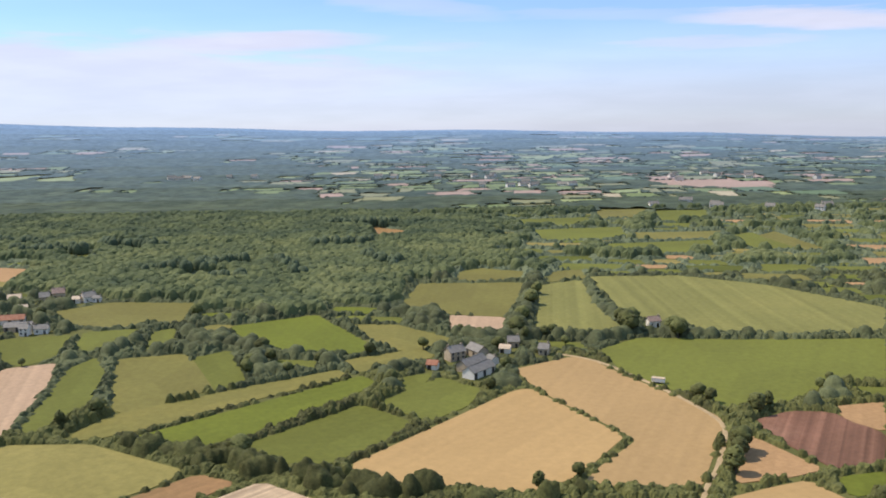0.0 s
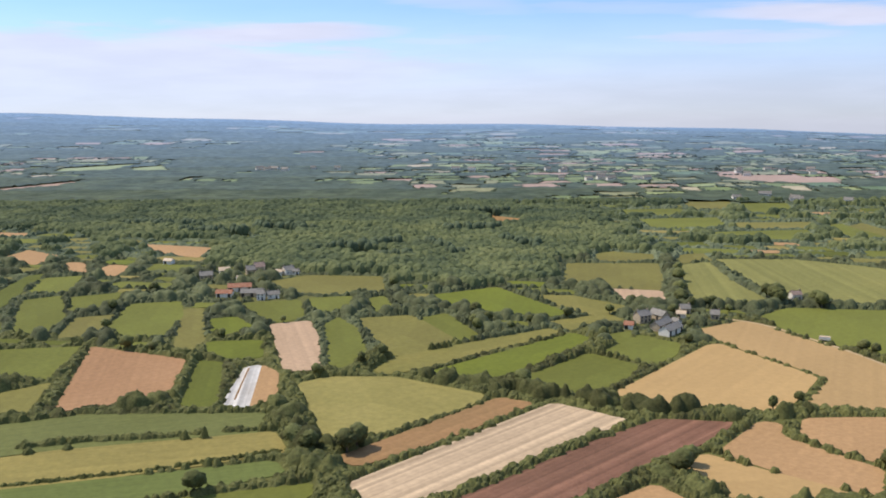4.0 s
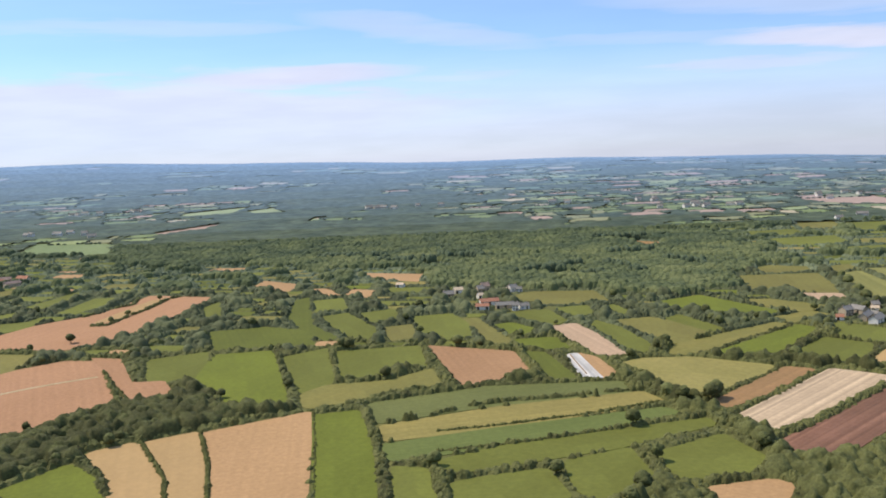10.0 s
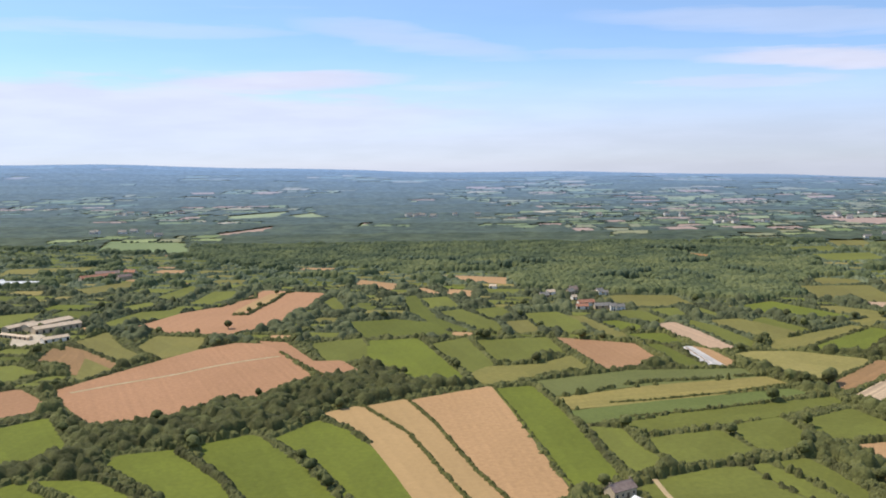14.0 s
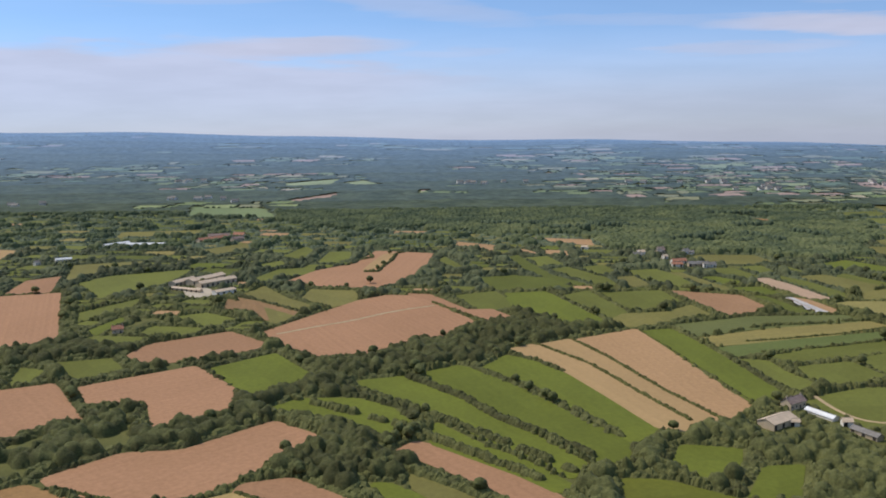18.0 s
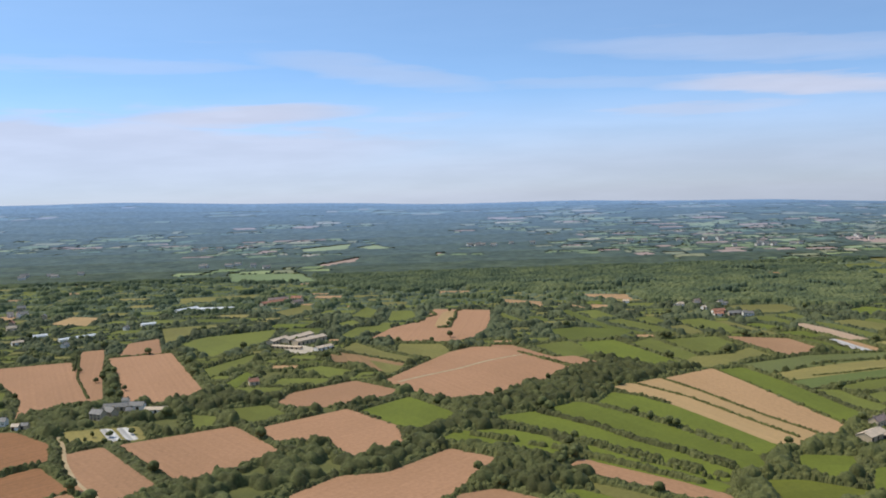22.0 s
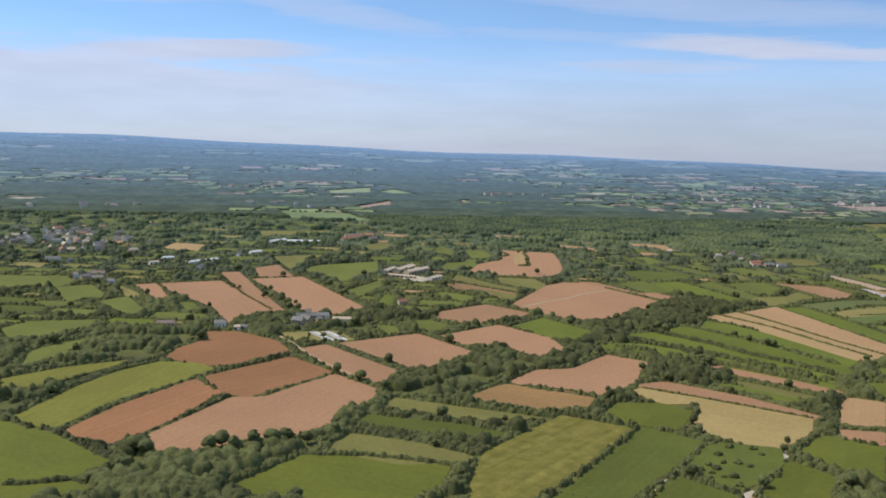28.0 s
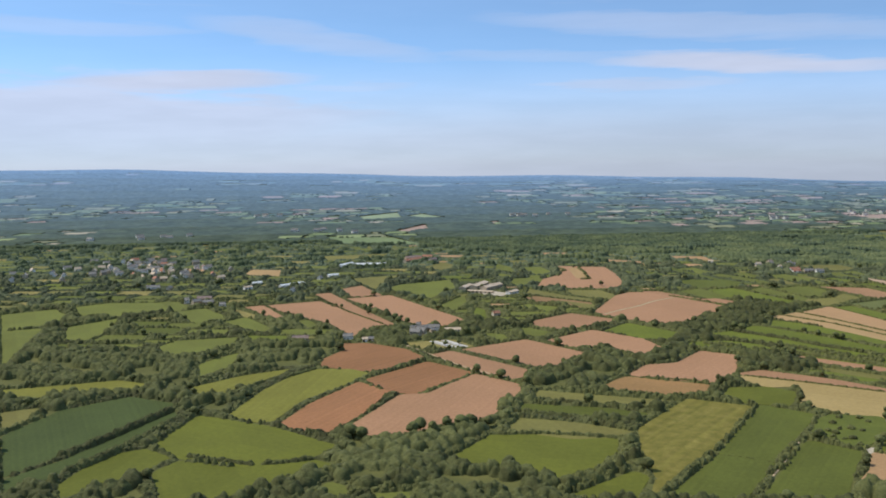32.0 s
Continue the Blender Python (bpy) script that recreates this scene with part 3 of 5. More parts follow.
field("olive", (-459, -33), (-435, -58), (-417, -78), (-427, -83), (-442, -72), (-457, -53))
field("pasture", (-431, 295), (-446, 340), (-413, 358), (-397, 305), (-396, 289), (-413, 283), (-423, 278))
field("green", (-401, 288), (-407, 349), (-371, 356), (-351, 287), (-340, 249), (-336, 226), (-366, 227), (-376, 254))
field("pasture", (-361, 336), (-337, 358), (-319, 276), (-321, 261), (-334, 250))
field("pasture", (-330, 347), (-278, 357), (-270, 300), (-293, 299), (-295, 278), (-316, 277))
field("olive", (-334, 250), (-323, 267), (-290, 273), (-267, 297), (-259, 254), (-288, 245), (-301, 237), (-309, 224), (-327, 223))
field("crop", (-432, 422), (-393, 433), (-358, 415), (-345, 363), (-409, 359))
field("pasture", (-380, 537), (-354, 547), (-341, 484), (-366, 482))
field("pasture", (-359, 465), (-341, 479), (-313, 418), (-307, 377), (-325, 381), (-344, 425))
field("pasture", (-333, 474), (-306, 489), (-298, 442), (-316, 432))
field("olive", (-308, 418), (-287, 426), (-281, 379), (-298, 371))
field("pasture", (-290, 454), (-261, 462), (-248, 422), (-245, 375), (-261, 369), (-281, 396))
field("crop", (-384, 464), (-394, 544), (-384, 556), (-360, 435), (-333, 386), (-343, 375), (-367, 423))
field("pasture", (-465, 520), (-459, 551), (-438, 477), (-446, 467))
field("kale", (-296, 229), (-235, 255), (-203, 256), (-166, 257), (-166, 232), (-182, 231), (-233, 217), (-254, 209), (-287, 194))
field("tan_grass", (-287, 192), (-233, 217), (-159, 237), (-151, 216), (-182, 202), (-231, 183), (-282, 168))
field("brassica", (-283, 166), (-232, 185), (-154, 209), (-148, 198), (-181, 179), (-230, 162), (-248, 152), (-277, 143))
field("pasture", (-258, 144), (-230, 161), (-181, 177), (-138, 191), (-137, 179), (-162, 165), (-183, 152), (-215, 140), (-246, 129), (-256, 131))
field("pasture", (-276, 139), (-260, 135), (-258, 113), (-250, 89), (-265, 70), (-271, 103))
field("pasture", (-252, 119), (-235, 126), (-214, 132), (-207, 101), (-224, 87), (-244, 81), (-248, 90))
field("pasture", (-208, 139), (-179, 154), (-174, 115), (-200, 97), (-206, 108))
field("pasture", (-171, 146), (-138, 168), (-128, 137), (-142, 118), (-167, 115))
field("pink", (-160, 108), (-133, 115), (-127, 109), (-147, 65), (-154, 84))
field("pink", (-163, 73), (-151, 55), (-168, 54))
field("green", (-314, 214), (-298, 219), (-285, 159), (-272, 69), (-285, 56), (-293, 51), (-302, 109), (-313, 169), (-322, 213))
field("pink", (-369, 188), (-322, 219), (-313, 170), (-294, 51), (-306, 33), (-316, 22), (-334, 69), (-353, 136))
field("straw_b", (-393, 176), (-369, 192), (-352, 145), (-332, 77), (-316, 25), (-331, 21), (-344, 54), (-366, 121))
field("straw_b", (-411, 165), (-394, 179), (-365, 128), (-342, 60), (-330, 26), (-337, 8), (-348, 17), (-365, 69), (-384, 123))
field("pasture", (-629, 425), (-616, 477), (-582, 488), (-578, 457), (-601, 430), (-614, 411))
field("pasture", (-631, 547), (-617, 637), (-602, 602), (-605, 534))
field("pasture", (-585, 516), (-584, 591), (-560, 591), (-555, 540), (-572, 507))
field("olive", (-730, 612), (-691, 668), (-674, 614), (-702, 576))
field("pasture", (-643, 502), (-624, 531), (-611, 497), (-626, 477))
field("green", (-850, 969), (-892, 1125), (-759, 1082), (-710, 930), (-760, 936))
field("olive", (-621, 352), (-610, 389), (-579, 334), (-547, 295), (-560, 283))
field("olive", (-568, 332), (-568, 372), (-529, 365), (-519, 319), (-538, 295))
field("brown", (-623, 340), (-603, 325), (-559, 279), (-568, 253), (-580, 251))
field("clay", (-915, 314), (-857, 334), (-788, 181), (-796, 168), (-810, 151), (-815, 126), (-836, 184), (-893, 267))
field("clay", (-867, 386), (-848, 394), (-812, 284), (-773, 174), (-783, 168), (-828, 262))
field("clay", (-829, 347), (-777, 365), (-705, 195), (-728, 161), (-760, 177), (-791, 264))
field("clay", (-937, 306), (-917, 314), (-883, 224), (-892, 218))
field("clay", (-835, 424), (-812, 447), (-786, 365), (-822, 356))
field("olive", (-829, 512), (-758, 538), (-786, 460), (-795, 412))
field("pasture", (-766, 446), (-698, 482), (-697, 407), (-733, 336), (-781, 408))
field("pasture", (-727, 282), (-692, 352), (-694, 301), (-714, 247))
field("olive", (-880, 780), (-774, 800), (-777, 739), (-866, 721))
field("straw_b", (-974, 571), (-970, 632), (-927, 615), (-923, 552))
field("red", (-839, 13), (-838, 40), (-821, 74), (-827, 98), (-802, 98), (-768, 67), (-754, 31), (-793, -12), (-802, -8), (-822, 2))
field("red", (-804, -34), (-754, 20), (-721, -22), (-753, -60), (-769, -81), (-788, -69))
field("red", (-856, -140), (-840, -95), (-808, -39), (-786, -69), (-804, -124), (-825, -164), (-843, -154))
field("clay", (-811, -147), (-779, -79), (-760, -78), (-721, -25), (-692, -61), (-696, -93), (-714, -101), (-718, -137), (-733, -150), (-761, -162), (-788, -177), (-799, -174))
field("clay", (-751, 43), (-732, 57), (-679, -17), (-690, -51), (-718, -22))
field("lime", (-891, -118), (-875, -54), (-849, 6), (-814, 1), (-800, -14), (-820, -52), (-845, -87), (-861, -137), (-872, -135))
field("lime", (-928, -41), (-897, -11), (-861, 8), (-880, -39), (-896, -62), (-916, -71))
field("maize", (-1021, -146), (-1004, -92), (-966, -62), (-928, -86), (-949, -138), (-971, -188), (-992, -222))
field("maize", (-991, -225), (-969, -196), (-944, -139), (-928, -101), (-920, -124), (-932, -156), (-951, -197), (-970, -230), (-983, -246))
field("meadow", (-924, -173), (-910, -114), (-858, -146), (-817, -188), (-832, -208), (-865, -220), (-907, -200))
field("meadow", (-915, -222), (-904, -203), (-869, -219), (-832, -208), (-816, -222), (-839, -233), (-857, -252), (-870, -267), (-901, -264))
field("meadow", (-959, -237), (-949, -191), (-927, -180), (-909, -199), (-924, -227), (-939, -245), (-950, -259))
field("olive", (-1042, -93), (-1020, -84), (-1018, -117), (-1025, -137))
field("lime", (-1065, -32), (-1045, -28), (-987, -13), (-953, -32), (-977, -48), (-1029, -57), (-1054, -60))
field("pasture", (-1190, 294), (-1143, 322), (-1116, 277), (-1114, 223), (-1153, 200))
field("pasture", (-1125, 334), (-1093, 356), (-1011, 349), (-1008, 290), (-1063, 263), (-1104, 279))
field("pasture", (-1154, 200), (-1117, 209), (-1107, 137), (-1094, 49), (-1093, 43))
field("pasture", (-1076, 141), (-1095, 211), (-1057, 256), (-1050, 185), (-1054, 138))
field("pasture", (-986, 100), (-975, 130), (-920, 140), (-918, 102), (-944, 73), (-961, 60))
field("pasture", (-936, 32), (-927, 51), (-910, 72), (-909, 19), (-928, -12))
field("pasture", (-947, 218), (-926, 243), (-890, 169), (-903, 154))
field("meadow", (-755, -216), (-725, -173), (-655, -193), (-661, -216), (-684, -246), (-701, -257), (-718, -236), (-739, -234))
field("olive", (-715, -166), (-706, -144), (-673, -157), (-642, -180), (-650, -191), (-681, -191), (-708, -176))
field("olive", (-688, -101), (-682, -79), (-607, -113), (-595, -119), (-612, -129), (-647, -121))
field("crop", (-704, -134), (-698, -112), (-648, -128), (-622, -144), (-630, -154), (-679, -146))
field("crop", (-611, -292), (-555, -215), (-547, -208), (-527, -232), (-543, -253), (-572, -299))
field("pink", (-553, -274), (-539, -259), (-525, -234), (-520, -232), (-507, -252), (-516, -265), (-528, -280))
field("pasture", (84, 855), (167, 866), (159, 789), (84, 782))
field("pasture", (135, 758), (224, 772), (211, 710), (126, 699))
field("olive", (168, 1015), (221, 1019), (213, 955), (156, 927))
field("pasture", (72, 938), (148, 948), (143, 882), (78, 877))
field("pasture", (229, 1001), (283, 999), (261, 908), (211, 896))
field("pasture", (239, 790), (271, 814), (277, 711), (242, 713))
field("olive", (270, 794), (293, 819), (297, 709), (278, 703))
field("olive", (169, 825), (250, 827), (227, 780), (164, 777))
field("tan", (-67, 895), (-33, 861), (-41, 803), (-56, 812))
field("pink", (-368, 695), (-294, 671), (-296, 621), (-329, 641))
field("pink", (-449, 622), (-448, 663), (-405, 630), (-409, 589))
field("pink", (-391, 602), (-376, 602), (-355, 553), (-367, 554))
field("pink", (-355, 564), (-354, 594), (-331, 582), (-333, 542))
field("clay", (-750, 1219), (-683, 1368), (-677, 1271), (-737, 1172))
field("lime", (-839, 1642), (-726, 1786), (-729, 1594), (-813, 1540))
field("lime", (-711, 1631), (-672, 1723), (-619, 1572), (-664, 1556))
field("pink", (310, 1433), (430, 1460), (486, 1356), (447, 1255), (323, 1278))
field("pasture", (-78, 140), (-69, 151), (-56, 166), (-33, 141), (-25, 128), (-25, 120), (-81, 131))
field("pink", (-48, 178), (-32, 191), (-21, 172), (-6, 150), (-21, 122), (-33, 135), (-51, 166))
field("pasture", (-267, 56), (-250, 69), (-231, 78), (-218, 81), (-212, 62), (-206, 46), (-202, 29), (-211, 18), (-255, 15), (-260, 34))
field("green", (-350, -26), (-342, -4), (-316, -9), (-323, -32), (-341, -44))
field("green", (-330, -63), (-314, -30), (-296, -28), (-311, -66))
field("meadow", (-374, -42), (-356, -44), (-336, -60), (-319, -71), (-376, -80))
field("tan_grass", (-953, 304), (-920, 258), (-915, 232), (-929, 243))
field("pasture", (-1007, 285), (-979, 304), (-953, 259), (-946, 233), (-974, 214))
field("pasture", (-1039, 355), (-1020, 354), (-994, 307), (-1008, 287))
field("pasture", (-874, 213), (-861, 218), (-847, 175), (-858, 175))
field("tan_grass", (-770.7, 94.3), (-753.6, 99.0), (-725.3, 103.0), (-710.0, 70.8), (-734.0, 64.8), (-754.7, 66.3))
field("fleece", (-749.2, 98.7), (-741.4, 99.3), (-724.2, 69.6), (-731.4, 67.9))
field("fleece", (-739.0, 100.3), (-731.5, 101.0), (-714.9, 71.1), (-721.8, 69.4))
field("yard", (-676, 372), (-664, 388), (-641, 362), (-645, 335), (-662, 338))
field("green", (-696, 222), (-688, 266), (-680, 252), (-684, 206))
field("pasture", (-682, 138), (-651, 148), (-633, 121), (-652, 99))
field("pasture", (-697, 128), (-679, 121), (-676, 94), (-686, 86))
field("pasture", (-652, 264), (-630, 280), (-599, 255), (-614, 230))
field("brown", (-628, 332), (-602, 314), (-588, 275), (-618, 282))
field("olive", (-591, 299), (-558, 263), (-572, 236))
field("straw_b", (-535, 467), (-518, 478), (-511, 539), (-514, 583), (-525, 567), (-531, 516))
field("meadow", (-705, -281), (-687, -267), (-661, -247), (-655, -257), (-671, -287))
field("pasture", (-204, 85), (-188, 91), (-183, 76), (-178, 50), (-187, 30), (-191, 48), (-197, 68))
field("brassica", (72, 239), (78, 232), (83, 226), (72, 207), (64, 211), (65, 224))
field("pink", (55, 195), (61, 196), (67, 191), (60, 176), (47, 177))
field("pasture", (-215, 82), (-207, 85), (-199, 66), (-192, 48), (-189, 26), (-200, 29), (-205, 48), (-211, 63))
field("pasture", (-829, -264), (-820, -245), (-811, -253), (-809, -274))
field("pasture", (-798, -265), (-779, -264), (-780, -277), (-795, -275))
field("lime", (-273, 765), (-248, 755), (-261, 804), (-281, 806))
field("lime", (-174, 620), (-147, 616), (-152, 640), (-176, 640))
field("lime", (-288, 706), (-274, 713), (-287, 752), (-303, 750))
field("yard", (-488, -181), (-479, -170), (-483, -182), (-491, -190))
field("yard", (-526, -229), (-517, -223), (-522, -235), (-528, -237))
field("meadow", (-504, -257), (-500, -257), (-514, -282), (-524, -278))


# ---------------------------------------------------------------- lanes
def lane(width, *way, surface="lane"):
    """A narrow lane: a strip of pale worn surface along a line of places, slightly cambered."""
    pts = [Vector(p) for p in way]
    dense = []
    for p, q in zip(pts, pts[1:]):
        n = max(2, int((q - p).length / 6))
        dense += [p.lerp(q, k / n) for k in range(n)]
    dense.append(pts[-1])
    for _ in range(6):
        dense = [dense[0]] + [(a_ + 2 * b_ + c_) / 4 for a_, b_, c_ in zip(dense, dense[1:], dense[2:])] + [dense[-1]]
    verts, faces, left, right = [], [], [], []
    for i, p in enumerate(dense):
        d = (dense[min(i + 1, len(dense) - 1)] - dense[max(i - 1, 0)]).normalized()
        side = Vector((-d.y, d.x)) * (width / 2)
        for f, z in ((1.25, 0.02), (1, 0.30), (0, 0.34), (-1, 0.30), (-1.25, 0.02)):
            verts.append((p.x + side.x * f, p.y + side.y * f, z))
        left.append(tuple(p + side * 1.15))
        right.append(tuple(p - side * 1.15))
        if i:
            b_ = 5 * i
            faces += [(b_ - 5 + k, b_ - 4 + k, b_ + 1 + k, b_ + k) for k in range(4)]
    if surface == "lane":
        PLOTS.append([tuple(q) for q in left + right[::-1]])
    return tagged(mesh_object("road", verts, faces, M[surface]), "narrow pale country lane between hedges" if surface == "lane" else "narrow pale wheel track or brown soil strip across a field", "road" if surface == "lane" else "track", "lanes", "structure")


lane(1.5, (51.0, 414.0), (65.5, 408.2), (76.7, 381.2), (89.5, 351.4), (95.8, 327.2), (100.1, 317.7), (91.6, 294.5), (80.3, 266.4), (80.8, 272.1), (72.9, 252.5), (64.5, 229.3), (55.5, 204.7), (47.4, 184.1))
lane(2.0, (-768.5, 83.0), (-755.5, 59.2), (-743.5, 28.1), (-720.8, -12.2), (-700.5, -37.5))
lane(2.0, (-258.6, 65.0), (-257.5, 42.8), (-251.9, 20.9), (-232.3, 22.5))
lane(2.6, (-562.6, 208.3), (-537.0, 233.6), (-517.0, 247.8), (-497.4, 273.1), (-476.1, 291.3), (-460.9, 300.1), surface="track")
# gap of bare soil between two strips of white sheeting
lane(0.8, (-187.7, 318.5), (-185.4, 294.6), (-183.1, 272.6), surface="brown")
lane(1.0, (-593.3, -263.4), (-575.4, -240.2), (-554.7, -210.8))


# ---------------------------------------------------------------- buildings
def part(name, bm, mat, parent, label=""):
    """A bmesh as one mesh object under a thing or a part."""
    me = bpy.data.meshes.new(name)
    bm.to_mesh(me)
    bm.free()
    me.materials.append(mat)
    ob = new(name, me)
    ob.parent = parent
    return tagged(ob, label) if label else ob


def box_into(bm, x0, y0, z0, x1, y1, z1):
    v = [bm.verts.new(c) for c in ((x0, y0, z0), (x1, y0, z0), (x1, y1, z0), (x0, y1, z0), (x0, y0, z1), (x1, y0, z1), (x1, y1, z1), (x0, y1, z1))]
    for f in ((0, 3, 2, 1), (4, 5, 6, 7), (0, 1, 5, 4), (1, 2, 6, 5), (2, 3, 7, 6), (3, 0, 4, 7)):
        bm.faces.new([v[k] for k in f])


def one_box(*c):
    bm = bmesh.new()
    box_into(bm, *c)
    return bm


def building(label, x, y, turn, length, width, eaves, rise, wall, roof):
    """A gabled building on its base point: walls with gables, two roof slopes with an overhang, and what its kind has of chimneys, windows, doors."""
    shed = roof == "sheet"
    kind = "glasshouse" if "glasshouse" in label else "polytunnel" if "tunnel" in label else "barn" if ("barn" in label or "shed" in label or "store" in label or "range" in label) else "house"
    root = new(kind)
    root.empty_display_size = 1.0
    root.matrix_world = pose(x, y, float(ground_z(x, y)), 0, 0, turn)
    if kind in ("glasshouse", "polytunnel"):
        roof = "glazed"
    hx, hy = length / 2, width / 2
    bm = bmesh.new()
    low = [bm.verts.new(c) for c in ((-hx, -hy, -0.6), (hx, -hy, -0.6), (hx, hy, -0.6), (-hx, hy, -0.6))]
    top = [bm.verts.new(c) for c in ((-hx, -hy, eaves), (hx, -hy, eaves), (hx, hy, eaves), (-hx, hy, eaves))]
    g0, g1 = bm.verts.new((-hx, 0, eaves + rise)), bm.verts.new((hx, 0, eaves + rise))
    for f in ((low[0], low[1], top[1], top[0]), (low[2], low[3], top[3], top[2]), (low[1], low[2], top[2], g1, top[1]), (low[3], low[0], top[0], g0, top[3])):
        bm.faces.new(f)
    part("wall", bm, M["wall_" + wall], root)
    o = 0.35
    slope = rise / hy
    for s in (-1, 1):
        bm = bmesh.new()
        lo, hi = [], []
        for px_, py_, pz_ in ((-hx - o, s * (hy + o), eaves - o * slope), (hx + o, s * (hy + o), eaves - o * slope), (hx + o, 0, eaves + rise), (-hx - o, 0, eaves + rise)):
            lo.append(bm.verts.new((px_, py_, pz_ + 0.03)))
            hi.append(bm.verts.new((px_, py_, pz_ + 0.23)))
        bm.faces.new(hi)
        bm.faces.new(lo[::-1])
        for k in range(4):
            bm.faces.new((lo[k - 1], lo[k], hi[k], hi[k - 1]))
        bmesh.ops.recalc_face_normals(bm, faces=bm.faces)
        part("roof_slope", bm, M["roof_" + roof], root)
    part("ridge", one_box(-hx - o, -0.14, eaves + rise + 0.12, hx + o, 0.14, eaves + rise + 0.32), M["roof_" + roof], root)
    if kind == "house":
        for cx in ((-hx + 0.5, hx - 0.5) if length > 7 else (hx - 0.5,)):
            bm = one_box(cx - 0.4, -0.3, eaves + rise - 0.5, cx + 0.4, 0.3, eaves + rise + 1.0)
            box_into(bm, cx - 0.5, -0.4, eaves + rise + 0.85, cx + 0.5, 0.4, eaves + rise + 1.0)
            part("chimney", bm, M["wall_stone"], root)
    n = max(2, int(length / 2.6))
    floors = (0.9, 2.7) if eaves > 3.9 else (0.95,)
    if kind in ("house", "barn"):
        for s in (-1, 1):
            for fl in floors:
                for k in range(n):
                    cx = -hx + length * (k + 0.5) / n
                    door = fl < 1 and k == n // 2
                    dw, z0, z1 = (0.55, -0.1, 2.0) if door else (0.45, fl, fl + 1.15)
                    if shed or kind == "barn":
                        if k % 2:
                            continue
                        dw, z0, z1 = 0.9, -0.1, min(eaves - 0.3, 2.6)
                    y0, y1 = sorted((s * (hy + 0.03), s * (hy - 0.1)))
                    frame_ = part("door" if door or shed or kind == "barn" else "window", one_box(cx - dw, y0, z0, cx + dw, y1, z1), M["dark_door" if door or shed or kind == "barn" else "glass"], root)
                    if frame_.name.startswith("window"):
                        part("sill", one_box(cx - dw - 0.1, min(y0, y1) - (0.08 if s < 0 else 0), z0 - 0.12, cx + dw + 0.1, max(y0, y1) + (0.08 if s > 0 else 0), z0), M["wall_white"], frame_)
    else:
        for k in range(max(2, int(length / 4))):
            cx = -hx + length * (k + 0.5) / max(2, int(length / 4))
            part("rib", one_box(cx - 0.06, -hy - 0.04, 0, cx + 0.06, hy + 0.04, eaves), M["wall_white"], root)
    c_, s_ = math.cos(radians(turn)), math.sin(radians(turn))
    PLOTS.append([(x + a_ * c_ - b_ * s_, y + a_ * s_ + b_ * c_ - d_) for a_, b_, d_ in ((-hx - 1.5, -hy - 1.5, 5), (hx + 1.5, -hy - 1.5, 5), (hx + 1.5, hy + 1, 0), (-hx - 1.5, hy + 1, 0))])
    return tagged(root, label, kind)


building("long stone barn with a white gable and slate roof", 14.4, 382.1, 51, 15.0, 6, 3.0, 2.0, "white", "slate")
building("stone farm barn with a slate roof", 11.7, 392.7, 53, 15.3, 5.5, 3.0, 2.0, "stone", "slate")
building("stone farmhouse with a slate roof", 4.6, 407.3, 30, 7.8, 6, 4.2, 2.2, "stone", "slate")
building("long slate-roofed farm range", 14.8, 412.3, -61, 10.6, 5.5, 3.4, 2.2, "stone", "slate")
building("small white outbuilding with an orange tiled roof", -5.1, 392.5, -15, 4.6, 4, 2.4, 1.5, "white", "red")
building("low white farm shed in the yard", 28.0, 418.2, -17, 4.8, 4, 2.4, 1.4, "white", "sheet")
building("small stone cottage with a slate roof", 32.4, 429.1, -0, 5.3, 5, 3.0, 2.0, "stone", "slate")
building("small white outbuilding beside the farmyard", 21.0, 399.9, -58, 4.5, 4, 2.4, 1.4, "white", "slate")
building("small slate-roofed cottage beside the lane", 45.5, 414.6, -18, 4.5, 5, 3.0, 2.0, "stone", "slate")
building("long barn with an orange-red tiled roof", -233.3, 493.0, 14, 14.3, 6, 3.0, 2.0, "white", "red")
building("low shed with an orange-red tiled roof", -238.4, 475.3, -0, 9.8, 5, 2.6, 1.8, "white", "red")
building("long slate-roofed stone barn", -221.5, 476.5, 7, 13.7, 6, 2.8, 2.0, "stone", "slate")
building("white rendered house with a slate roof", -214.0, 466.8, -0, 4.5, 5, 4.0, 2.0, "white", "slate")
building("low white cottage with a slate roof", -207.4, 470.9, 13, 7.1, 5, 2.8, 1.8, "white", "slate")
building("cream house with a brown tiled roof", -236.3, 564.4, 18, 7.1, 7, 3.6, 2.6, "cream", "brown")
building("stone house with a slate roof", -240.1, 553.0, 21, 5.8, 6, 3.4, 2.4, "stone", "slate")
building("slate-roofed bungalow among trees", -265.8, 534.3, 13, 8.5, 6, 3.0, 2.2, "stone", "slate")
building("pale metal-roofed shed among trees", -258.3, 553.1, 17, 7.3, 6, 3.0, 1.8, "white", "sheet")
building("small white shed beside the barns", -240.1, 523.6, 25, 4.5, 5, 2.8, 1.6, "white", "sheet")
building("white house with a slate roof beside a pasture", -213.4, 552.1, 36, 7.3, 7, 3.4, 2.4, "white", "slate")
building("small white garage beside a house", -219.1, 548.5, -1, 4.5, 4, 2.6, 1.4, "white", "sheet")
building("small white annexe of a house", -207.7, 550.5, -1, 4.5, 4, 2.6, 1.4, "white", "slate")
building("white house with a brown roof among dark trees", 106.7, 465.9, 8, 6.0, 5, 3.2, 1.9, "white", "brown")
building("long metal-roofed cattle shed on a farm", -668.1, 413.8, 62, 40.6, 10, 3.8, 1.6, "cream", "sheet")
